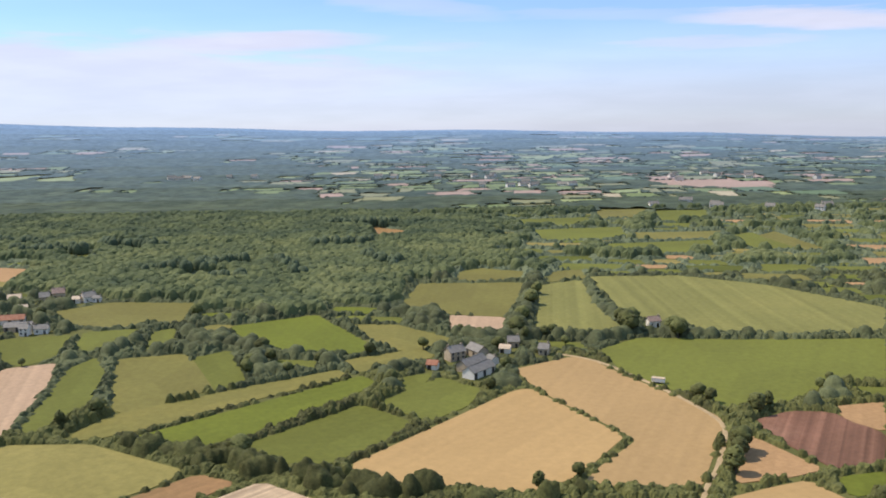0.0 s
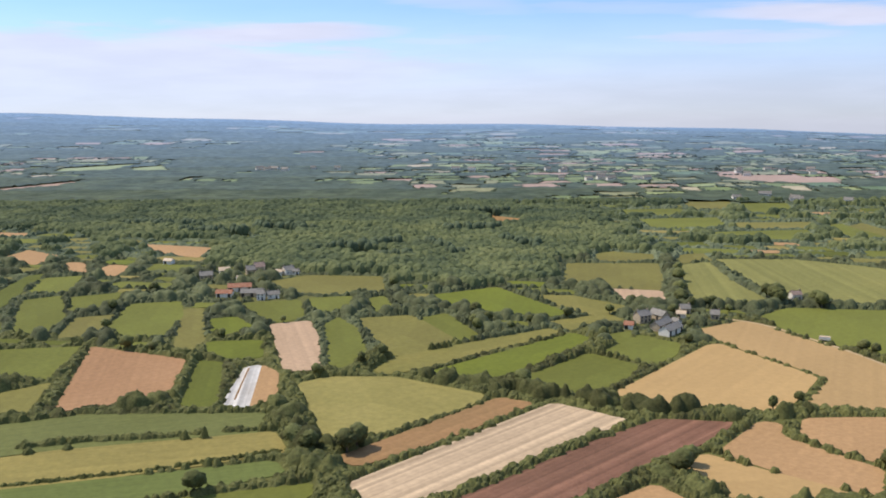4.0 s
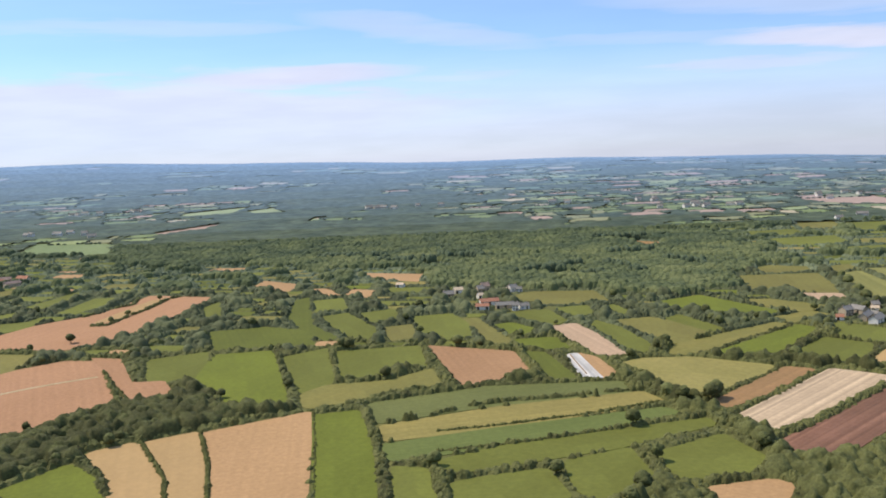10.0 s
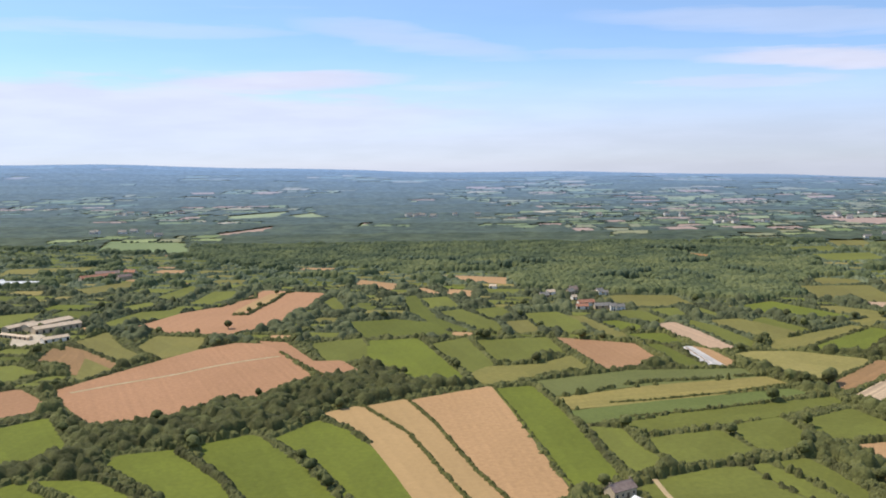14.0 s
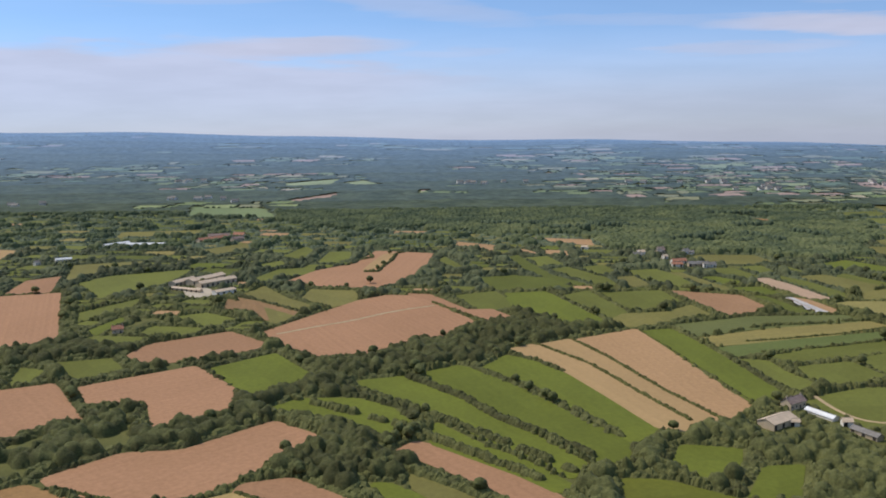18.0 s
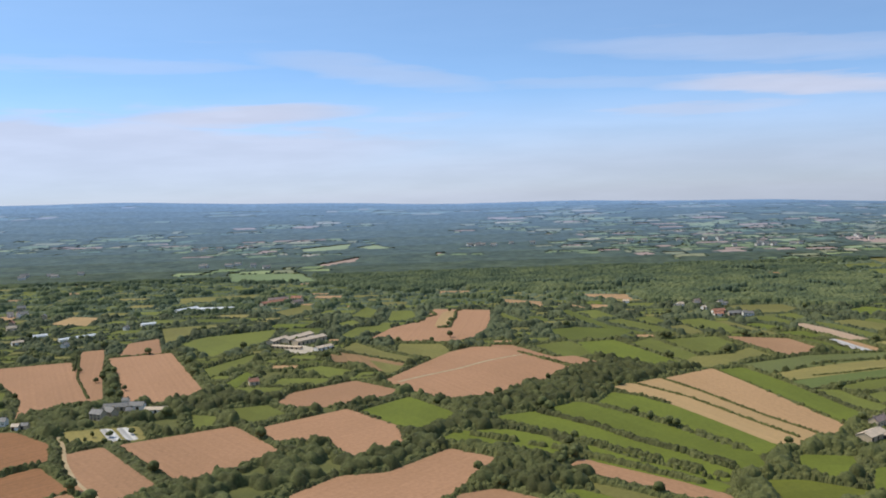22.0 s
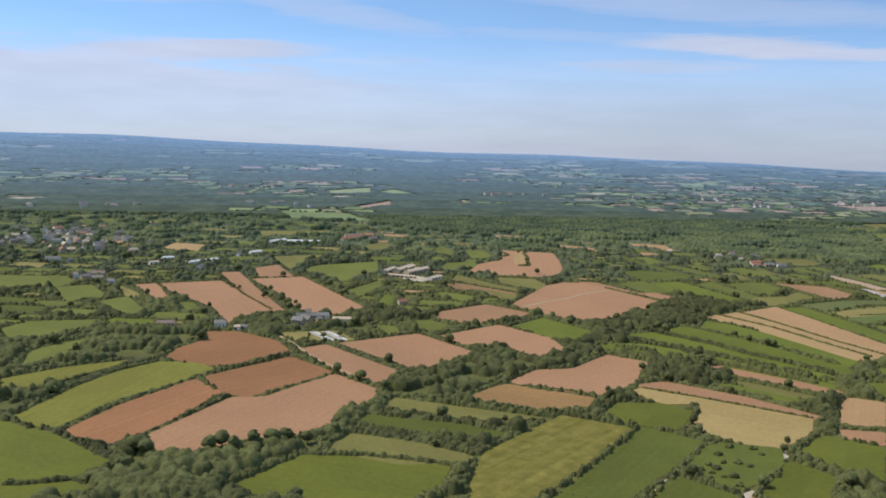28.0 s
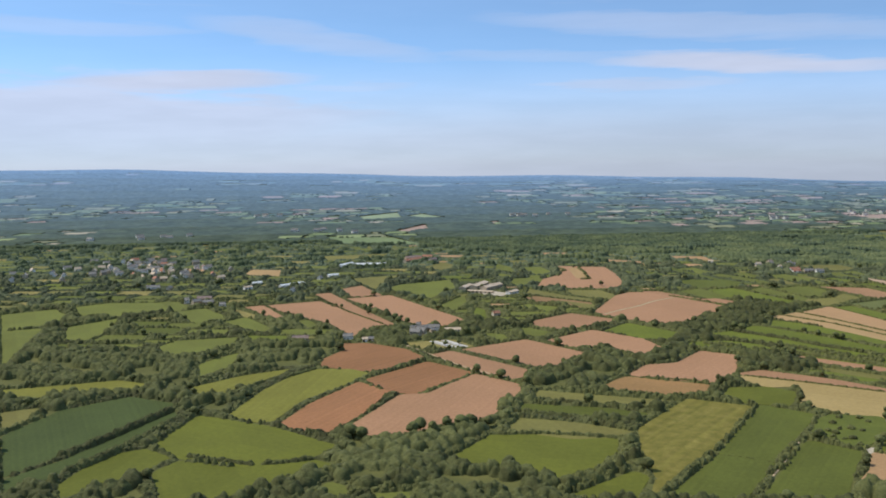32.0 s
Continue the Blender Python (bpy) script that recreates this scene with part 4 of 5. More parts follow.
building("long metal-roofed cattle shed on a farm", -654.6, 398.8, 51, 37.5, 9, 3.8, 1.6, "cream", "sheet")
building("cream-walled farm shed with a metal roof", -685.1, 402.2, 65, 26.8, 8, 3.4, 1.4, "cream", "sheet")
building("white-roofed open shed in a farmyard", -636.0, 354.4, 49, 18.7, 7, 3.2, 1.2, "white", "sheet")
building("low cream-coloured farm store", -671.1, 367.9, -26, 31.3, 4, 2.2, 0.8, "cream", "sheet")
building("stone manor house with a slate roof", -758.6, 124.7, -24, 9.6, 6, 4.4, 2.4, "stone", "slate")
building("slate-roofed wing of a stone house", -753.8, 133.0, -33, 10.6, 6, 3.8, 2.4, "stone", "slate")
building("small white cottage among trees", -754.0, 166.5, -1, 4.5, 4, 3.0, 1.6, "white", "slate")
building("stone outbuilding beside a farm", -742.6, 138.0, 25, 4.5, 5, 2.8, 1.6, "stone", "slate")
building("white roadside cottage with a slate roof", -819.7, 116.8, -1, 8.7, 6, 3.4, 2.0, "white", "slate")
building("small white roadside shed", -804.3, 104.9, -1, 4.5, 4, 2.6, 1.4, "white", "sheet")
building("small cream roadside shed", -799.1, 106.5, -1, 4.5, 4, 2.6, 1.4, "cream", "slate")
building("long cream cottage with a tiled roof", -862.0, 115.3, -1, 14.1, 5, 3.2, 1.8, "cream", "brown")
building("tall white house with a slate roof", -1005.3, 340.6, -1, 4.5, 5, 4.4, 2.0, "white", "slate")
building("stone house with a slate roof", -993.8, 334.6, 38, 9.8, 6, 3.6, 2.2, "stone", "slate")
building("cream house row with brown tiled roofs", -988.7, 356.6, -1, 16.3, 6, 3.4, 2.2, "cream", "brown")
building("cream cottage with a slate roof", -980.0, 330.7, -1, 11.5, 5, 3.2, 2.0, "cream", "slate")
building("white cottage beside a pasture", -961.5, 312.2, -1, 6.4, 5, 3.2, 1.8, "white", "slate")
building("long white village house with slate roof", -1069.0, 457.2, 13, 16.0, 6, 3.4, 2.0, "white", "slate")
building("cream village house with slate roof", -1048.0, 450.3, 75, 8.1, 5, 3.0, 1.8, "cream", "slate")
building("long white glasshouse among hedges", -945.2, 480.0, 35, 13.9, 5, 2.4, 1.2, "white", "sheet")
building("very long white glasshouse among hedges", -899.5, 460.6, 46, 38.0, 5, 2.4, 1.2, "white", "sheet")
building("white cottage beside a field", -894.3, 416.0, 74, 7.6, 5, 3.0, 1.6, "white", "slate")
building("white cottage among hedges", -867.1, 514.6, 57, 5.2, 5, 3.0, 1.6, "white", "slate")
building("long white glasshouse among hedges", -850.9, 539.3, 35, 15.6, 5, 2.4, 1.2, "white", "sheet")
building("pale farm shed among hedges", -951.2, 440.1, 42, 11.2, 5, 2.8, 1.4, "white", "sheet")
building("long pale glasshouse block", -836.8, 648.7, 55, 31.9, 7, 3.0, 1.4, "white", "sheet")
building("very long white glasshouse block", -800.5, 643.6, -2, 44.3, 8, 3.2, 1.4, "white", "sheet")
building("brown-roofed farm range among trees", -736.0, 713.3, 21, 25.6, 7, 3.6, 2.2, "cream", "brown")
building("red-roofed house among trees", -713.3, 722.0, -21, 14.9, 6, 3.6, 2.2, "cream", "red")
building("grey metal-roofed barn with a pale gable", -291.9, 21.2, 38, 17.5, 9, 3.0, 1.8, "cream", "sheet")
building("cream stone cottage with a brown roof", -275.6, 47.3, 34, 11.5, 6, 3.4, 2.2, "cream", "brown")
building("long low white polythene tunnel", -267.0, 33.7, -62, 16.7, 4, 1.4, 1.0, "white", "sheet")
building("small white shed beside the barns", -260.4, 20.2, -2, 4.5, 4, 2.4, 1.2, "white", "sheet")
building("long low slate-roofed shed", -257.5, 5.6, -63, 14.4, 4, 2.0, 1.2, "stone", "slate")
building("small white lean-to shed", -284.3, 20.5, -2, 4.5, 3, 2.2, 1.0, "white", "sheet")
building("low white shed at the forest edge", -310.4, 595.2, -16, 6.7, 5, 2.6, 1.4, "white", "sheet")
building("long farm range with red tiled roofs", -737.4, 688.3, 51, 40.4, 7, 3.4, 2.0, "cream", "red")
building("cream farmhouse with a brown roof", -707.5, 687.1, 52, 16.1, 6, 3.4, 2.0, "cream", "brown")
building("white-roofed farm shed among trees", -650.2, 412.8, 19, 11.7, 8, 3.0, 1.2, "white", "sheet")
building("red-roofed cream house among trees", -673.0, 216.5, 23, 7.3, 5, 3.0, 2.0, "cream", "red")
building("long slate-roofed stone range of a farm", -754.5, 147.7, 10, 16, 5.5, 3.2, 2, "stone", "slate")
building("white-walled barn with a slate roof", -740.7, 149.3, -8, 11, 5.5, 3.4, 2, "white", "slate")
building("low pale metal-roofed farm shed", -723.8, 137.6, -4, 15, 5, 2.8, 1.4, "white", "sheet")
building("white-gabled stone cottage with slate roof", -755.7, 134.9, 20, 8, 5, 3.4, 2, "white", "slate")
# the village: cottages along two crossing lanes among gardens and trees
vr = np.random.default_rng(5)
for k in range(72):
    along = vr.uniform(-1, 1)
    if k % 2:
        vx, vy = -1130 + along * 150 + vr.normal(0, 16), 640 + along * 30 + vr.normal(0, 34)
    else:
        vx, vy = -1100 + along * 50 + vr.normal(0, 26), 630 - along * 120 + vr.normal(0, 20)
    wall = ("white", "white", "white", "cream", "stone")[int(vr.integers(5))]
    roof = ("slate", "sheet", "sheet", "slate", "brown", "slate", "sheet", "red")[int(vr.integers(8))]
    building({"white": "white rendered village house", "cream": "cream village cottage", "stone": "stone village cottage"}[wall] + {"slate": " with a slate roof", "brown": " with a brown tiled roof", "red": " with a red tiled roof", "sheet": " with a pale metal roof"}[roof],
             float(vx), float(vy), float(vr.choice([10, 100, 25, 115]) + vr.normal(0, 6)), float(vr.uniform(7, 12)), float(vr.uniform(5, 6.5)), float(vr.uniform(3.4, 5.2)), float(vr.uniform(1.8, 2.6)), wall, roof)
# distant hamlets: small groups of cottages in the far patchwork
for cx_, cy_, many in ((330, 1020, 7), (110, 1330, 8), (420, 1480, 7), (-20, 1500, 6), (-420, 1560, 7), (-900, 1250, 6), (-1250, 1150, 6), (700, 1350, 5), (-1050, 1700, 6)):
    for k in range(many):
        wall, roof = "white", "slate"
        building("distant " + wall + " cottage with a " + "slate roof", float(cx_ + vr.normal(0, 55)), float(cy_ + vr.normal(0, 30)), float(vr.uniform(-40, 40)), float(vr.uniform(9, 15)), 6.5, float(vr.uniform(4.0, 5.5)), 2.6, wall, roof)

# the plan as a raster of one-metre cells: which plot covers a cell, and how far the nearest one is
RX0, RY0, RW, RH = -1500, -340, 2100, 1380
cover = np.zeros((RH, RW), np.int16)


def raster(corners, value):
    xs, ys = [c[0] - RX0 for c in corners], [c[1] - RY0 for c in corners]
    x0, x1, y0, y1 = max(0, int(min(xs))), min(RW, int(max(xs)) + 2), max(0, int(min(ys))), min(RH, int(max(ys)) + 2)
    if x1 <= x0 or y1 <= y0:
        return
    gx, gy = np.meshgrid(np.arange(x0, x1) + 0.5, np.arange(y0, y1) + 0.5)
    inn = np.zeros(gx.shape, bool)
    for i in range(len(xs)):
        ax, ay, bx, by = xs[i - 1], ys[i - 1], xs[i], ys[i]
        if ay == by:
            continue
        inn ^= ((ay > gy) != (by > gy)) & (gx < (bx - ax) * (gy - ay) / (by - ay) + ax)
    cover[y0:y1, x0:x1][inn] = value



def inside(x, y, corners):
    inn = np.zeros(np.shape(x), bool)
    for i in range(len(corners)):
        (ax, ay), (bx, by) = corners[i - 1], corners[i]
        inn ^= ((ay > y) != (by > y)) & (x < (bx - ax) * (y - ay) / (by - ay + 1e-9) + ax)
    return inn


ZONE = [(140, 215), (590, 1010), (-1470, 1010), (-1010, -275), (-800, -290), (-545, -320)]
FOREST_EAST = [(-256, 618), (-368, 769), (-610, 1290), (-396, 1360), (-193, 1261), (-140, 1041), (-48, 948), (51, 960), (56, 808), (62, 658), (-23, 598), (-30, 521), (-71, 513), (-126, 505), (-153, 571), (-213, 594)]
FOREST_WEST = [(-672, 845), (-740, 1090), (-548, 1326), (-169, 1194), (-19, 985), (69, 907), (-18, 612), (-68, 502), (-153, 510), (-281, 594), (-313, 728), (-411, 713), (-496, 787), (-569, 762)]


def in_zone(x, y):
    """The land that the flight looks over nearer than the far patchwork."""
    return inside(x, y, ZONE)


def in_forest(x, y):
    return inside(x, y, FOREST_EAST) | inside(x, y, FOREST_WEST)


for k, corners in enumerate(PLOTS):
    raster(corners, k + 1)
# small paddocks fill the open country between the larger fields
rng = np.random.default_rng(21)
lean_c, lean_s = math.cos(0.16), math.sin(0.16)
for size, gy_, gx_ in [(s, a_, b_) for s in (1.0, 0.6, 0.45) for a_ in range(int(-10 / s), int(40 / s)) for b_ in range(int(-40 / s), int(20 / s))]:
        u, v = size * (gx_ * 47 + (gy_ % 2) * 20 + rng.uniform(-6, 6)), size * (gy_ * 34 + rng.uniform(-4, 4))
        w_, d_ = size * rng.uniform(32, 46), size * rng.uniform(22, 32)
        q = [(u, v + rng.uniform(-4, 4)), (u + w_, v + rng.uniform(-4, 4)), (u + w_ + rng.uniform(-5, 5), v + d_), (u + rng.uniform(-5, 5), v + d_)]
        q = [(round(a_ * lean_c + b_ * lean_s), round(-a_ * lean_s + b_ * lean_c)) for a_, b_ in q]
        mx, my = sum(p[0] for p in q) / 4, sum(p[1] for p in q) / 4
        luck, pick = rng.random(), rng.random()
        if not (my > 330 or (mx < -520 and my > 180) or (mx < -840 and my > 110) or mx > 120) or my > 985 or in_forest(mx, my) or not in_zone(mx, my) or luck > 0.8:
            continue
        probe = [((1 - f) * mx + f * a_, (1 - f) * my + f * b_) for a_, b_ in q for f in (0.5, 1.08)] + [(mx, my)]
        probe += [((q[i - 1][0] + q[i][0]) / 2, (q[i - 1][1] + q[i][1]) / 2) for i in range(4)]
        iy, ix = np.array([p[1] - RY0 for p in probe]).astype(int), np.array([p[0] - RX0 for p in probe]).astype(int)
        if ix.min() < 0 or iy.min() < 0 or ix.max() >= RW or iy.max() >= RH or cover[iy, ix].any():
            continue
        field("pasture" if pick < 0.5 else "olive" if pick < 0.72 else "green" if pick < 0.78 else "crop" if pick < 0.9 else "tan_grass" if pick < 0.95 else "pink", *q)
        raster(q, len(PLOTS))


# ---------------------------------------------------------------- hedges, trees and woods
def ico(level):
    bm = bmesh.new()
    bmesh.ops.create_icosphere(bm, subdivisions=level, radius=1.0)
    v = np.array([q.co[:] for q in bm.verts], np.float32)
    f = np.array([[q.index for q in p.verts] for p in bm.faces], np.int32)
    bm.free()
    return v, f


def dented(level, amount, seed, cut=-0.45):
    """A leafy clump: an icosphere pushed in and out by noise, its hidden underside left off."""
    v, f = ico(level)
    rng = np.random.default_rng(seed)
    v = v * (1 + amount * rng.uniform(-1, 1, (len(v), 1))).astype(np.float32)
    keep = (v[f][:, :, 2].min(1) > cut) | (v[f][:, :, 2].max(1) > -0.1)
    f = f[keep]
    used = np.unique(f)
    back = np.zeros(len(v), np.int32)
    back[used] = np.arange(len(used))
    return v[used], back[f]


FINE = [dented(2, 0.3, k) for k in range(8)]       # about 60 faces
COARSE = [dented(1, 0.2, 40 + k, -0.9) for k in range(6)]
ROUND = [dented(2, 0.13, 60 + k) for k in range(6)]


def lumpy(level, seed, lumps, cut=-0.5):
    """A tree crown: a ball of billows, each a bulge of foliage, with its hidden underside left off."""
    v, f = ico(level)
    rng = np.random.default_rng(seed)
    d = rng.normal(0, 1, (lumps, 3))
    d[:, 2] = np.abs(d[:, 2]) - 0.35
    d /= np.linalg.norm(d, axis=1)[:, None]
    ang = np.arccos(np.clip(v @ d.T, -1, 1))
    size = rng.uniform(0.3, 0.6, lumps)
    bulge = (np.sqrt(np.clip(1 - (ang / size) ** 2, 0, 1)) * rng.uniform(0.2, 0.42, lumps)).max(1)
    v = (v * (0.72 + bulge + rng.uniform(-0.11, 0.11, len(v)))[:, None]).astype(np.float32)
    f = f[v[f][:, :, 2].max(1) > cut]
    used = np.unique(f)
    back = np.zeros(len(v), np.int32)
    back[used] = np.arange(len(used))
    return v[used], back[f]


CROWN = [lumpy(3, 80 + k, 26) for k in range(8)]
DOME = [lumpy(2, 95 + k, 12) for k in range(8)]


def hedge_sheet(p, r, h, g, rng, rough=0.16, boughs=(), steep=1.4):
    """A hedge: bushes that have grown together into one uneven wall of leaves, as a skin over their tops, in cells of g metres."""
    rim = max(3.2, float(r.max()) + 0.6)
    x0, y0 = p[:, 0].min() - rim, p[:, 1].min() - rim
    nx, ny = int((p[:, 0].max() - x0 + rim) / g) + 2, int((p[:, 1].max() - y0 + rim) / g) + 2
    jx, jy = rng.uniform(-0.25, 0.25, (ny, nx)), rng.uniform(-0.25, 0.25, (ny, nx))
    vx, vy = x0 + (np.arange(nx)[None] + jx) * g, y0 + (np.arange(ny)[:, None] + jy) * g
    top = np.zeros((ny, nx))
    for (bx, by), br_, bh_ in zip(p, r, h):
        a0, a1 = max(0, int((bx - br_ - x0) / g)), int((bx + br_ - x0) / g) + 2
        b0, b1 = max(0, int((by - br_ - y0) / g)), int((by + br_ - y0) / g) + 2
        d2 = ((vx[b0:b1, a0:a1] - bx) ** 2 + (vy[b0:b1, a0:a1] - by) ** 2) / (br_ * br_)
        np.maximum(top[b0:b1, a0:a1], bh_ * np.sqrt(np.clip(1 - d2 ** steep, 0, 1)), out=top[b0:b1, a0:a1])
    for (bx, by), br_, up_ in boughs:
        a0, a1 = max(0, int((bx - br_ - x0) / g)), int((bx + br_ - x0) / g) + 2
        b0, b1 = max(0, int((by - br_ - y0) / g)), int((by + br_ - y0) / g) + 2
        d2 = ((vx[b0:b1, a0:a1] - bx) ** 2 + (vy[b0:b1, a0:a1] - by) ** 2) / (br_ * br_)
        at = top[b0:b1, a0:a1]
        mid = at[at.shape[0] // 2, at.shape[1] // 2] if at.size else 0
        if mid > 1:
            np.maximum(at, np.where(d2 < 1, mid - 0.6 * br_ + (0.6 * br_ + up_) * np.sqrt(np.clip(1 - d2, 0, 1)), 0), out=at)
    top = np.where(top > 0.05, np.maximum(top * rng.uniform(1 - rough, 1 + 0.5 * rough, top.shape) + rng.uniform(-0.28, 0.22, top.shape), 0.06), 0)
    full = top > 0.05
    cell = full[:-1, :-1] | full[1:, :-1] | full[:-1, 1:] | full[1:, 1:]
    j, i = np.nonzero(cell)
    c = j * nx + i
    f = np.stack([c, c + 1, c + nx + 1, c + nx], 1)
    used, back = np.unique(f, return_inverse=True)
    return np.stack([vx.ravel()[used], vy.ravel()[used], np.where(full, top, -0.05).ravel()[used]], 1), back.reshape(f.shape)


def far_side(x, y):
    """How far ahead of the flight's line a place lies."""
    return y - 0.9 * np.clip(x, -794, 0)


def scatter(name, mat, centres, radii, heights, shapes, rng, stretch=0.25, smooth=False, deep=None):
    """Clumps joined into one mesh: centres on the ground (n,2), radius across and height above ground of each."""
    vs, fs, off = [], [], 0
    n = len(centres)
    zs = ground_z(centres[:, 0], centres[:, 1])
    pick = rng.integers(0, len(shapes), n)
    spin = rng.uniform(0, 2 * np.pi, n)
    sx, sy = radii * rng.uniform(1 - stretch, 1 + stretch, n), radii * rng.uniform(1 - stretch, 1 + stretch, n)
    for k, (v, f) in enumerate(shapes):
        i = np.flatnonzero(pick == k)
        if not len(i):
            continue
        c, s = np.cos(spin[i])[:, None], np.sin(spin[i])[:, None]
        x, y = v[None, :, 0] * sx[i][:, None], v[None, :, 1] * sy[i][:, None]
        out = np.empty((len(i), len(v), 3), np.float32)
        out[:, :, 0] = x * c - y * s + centres[i, 0][:, None]
        out[:, :, 1] = x * s + y * c + centres[i, 1][:, None]
        half = heights[i][:, None] * 0.62 if deep is None else deep[i][:, None]
        out[:, :, 2] = zs[i][:, None] + heights[i][:, None] - half + v[None, :, 2] * half
        vs.append(out.reshape(-1, 3))
        fs.append((f[None] + (np.arange(len(i)) * len(v))[:, None, None] + off).reshape(-1, 3))
        off += len(i) * len(v)
    return mesh_object(name, np.concatenate(vs), np.concatenate(fs), mat, smooth)


near = cover.copy()
away = np.where(cover > 0, 0, 99).astype(np.int16)
for step in range(1, 26):
    for dy, dx in ((0, 1), (0, -1), (1, 0), (-1, 0)) + (((1, 1), (1, -1), (-1, 1), (-1, -1)) if step % 2 else ()):
        moved = np.roll(near, (dy, dx), (0, 1))
        grow = (near == 0) & (moved > 0) & (np.roll(away, (dy, dx), (0, 1)) < step)
        near[grow] = moved[grow]
        away[grow] = step


def cells(x, y):
    return np.clip((y - RY0).astype(int), 0, RH - 1), np.clip((x - RX0).astype(int), 0, RW - 1)


rng = np.random.default_rng(7)


step = 2.2
gx, gy = np.meshgrid(np.arange(RX0 + 5, RX0 + RW - 5, step), np.arange(RY0 + 5, RY0 + RH - 5, step))
px = (gx + rng.uniform(-0.8, 0.8, gx.shape)).ravel()
py = (gy + rng.uniform(-0.8, 0.8, gy.shape)).ravel()
ci = cells(px, py)
ok = (cover[ci] == 0) & in_zone(px, py)
px, py = px[ok], py[ok]
ci = cells(px, py)
dist = away[ci].astype(float)
# which two plots a place lies between names its hedge
other = near[ci].copy()
for k in range(12):
    ang = k * np.pi / 6
    reach = dist + 4
    o = near[cells(px + np.cos(ang) * reach * 1.6, py + np.sin(ang) * reach * 1.6)]
    other = np.where((o != near[ci]) & (o > 0), o, other)
pair = np.minimum(near[ci], other).astype(int) * 1000 + np.maximum(near[ci], other)

room = dist.copy()
for k in range(8):
    room = np.maximum(room, away[cells(px + 3 * np.cos(k * np.pi / 4), py + 3 * np.sin(k * np.pi / 4))] % 99)
hedge = (dist <= 7) & (dist >= np.minimum(2, room)) & (rng.random(len(px)) < np.where(dist > 3, 0.55, 0.9) * np.where(py > 420, 0.75, 1.0))
hx, hy, hd, hp = px[hedge], py[hedge], dist[hedge], pair[hedge]
# each hedge has its own height and is gappy in its own way
vary = lambda ids, a, b: a + (b - a) * ((ids * 7919) % 1009) / 1009.0
patch = np.array([noise.noise((x * 0.05, y * 0.05, 0)) for x, y in zip(hx, hy)])
keep = patch > vary(hp, -0.9, -0.3)
hx, hy, hd, hp, patch = hx[keep], hy[keep], hd[keep], hp[keep], patch[keep]
hr = np.clip(1.25 + 0.2 * hd, 1.35, 2.6) * rng.uniform(0.85, 1.2, len(hx))
hh = 1.9 * vary(hp, 0.8, 1.5) * rng.uniform(0.6, 1.3, len(hx)) * (1 + 0.5 * np.clip(patch, -0.4, 0.6)) * np.where(hd > 3, 1.25, 1.0)
ids, counts = np.unique(hp, return_counts=True)
order = ids[np.argsort(-counts)]
chosen, rest = order[:290], order[290:]
by_hedge = np.argsort(hp, kind="stable")
starts = dict(zip(ids.tolist(), np.concatenate([[0], np.cumsum(counts)[:-1]]).tolist()))
many = dict(zip(ids.tolist(), counts.tolist()))


def hedge_of(h):
    i = by_hedge[starts[h]:starts[h] + many[h]]
    p = np.stack([hx[i], hy[i]], 1)
    return i, hedge_sheet(p, hr[i], hh[i], 0.7 if far_side(p[:, 0].mean(), p[:, 1].mean()) < 460 else 1.2 if p[:, 1].mean() < 520 else 2.0, rng)


for h in chosen.tolist():
    i, (v_, f_) = hedge_of(h)
    tall = hh[i].mean()
    # farther hedges get the leaf tones that have haze put in
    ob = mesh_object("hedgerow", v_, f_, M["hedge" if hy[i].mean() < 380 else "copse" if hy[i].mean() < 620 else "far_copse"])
    tagged(ob, "tall overgrown dark green field hedge" if tall > 2.3 else ("low trimmed green field hedge" if tall < 1.6 else "dense leafy green hedge between two fields"), "hedge", "field hedges")
scraps = {"hedge": [], "copse": [], "far_copse": []}
for h in rest.tolist():
    i, vf = hedge_of(h)
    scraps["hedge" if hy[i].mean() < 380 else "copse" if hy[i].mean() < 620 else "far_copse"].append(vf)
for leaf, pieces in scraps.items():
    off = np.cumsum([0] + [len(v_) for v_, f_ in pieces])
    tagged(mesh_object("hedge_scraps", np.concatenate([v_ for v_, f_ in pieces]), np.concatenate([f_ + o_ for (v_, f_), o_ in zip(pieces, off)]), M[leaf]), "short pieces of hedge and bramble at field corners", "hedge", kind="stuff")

# woods fill the wide gaps between the fields
step = 5.6
gx, gy = np.meshgrid(np.arange(RX0 + 5, RX0 + RW - 5, step), np.arange(RY0 + 5, RY0 + RH - 5, step))
px = (gx + rng.uniform(-2, 2, gx.shape)).ravel()
py = (gy + rng.uniform(-2, 2, gy.shape)).ravel()
ci = cells(px, py)
ok = (cover[ci] == 0) & (away[ci] > 5) & in_zone(px, py)
px, py = px[ok], py[ok]
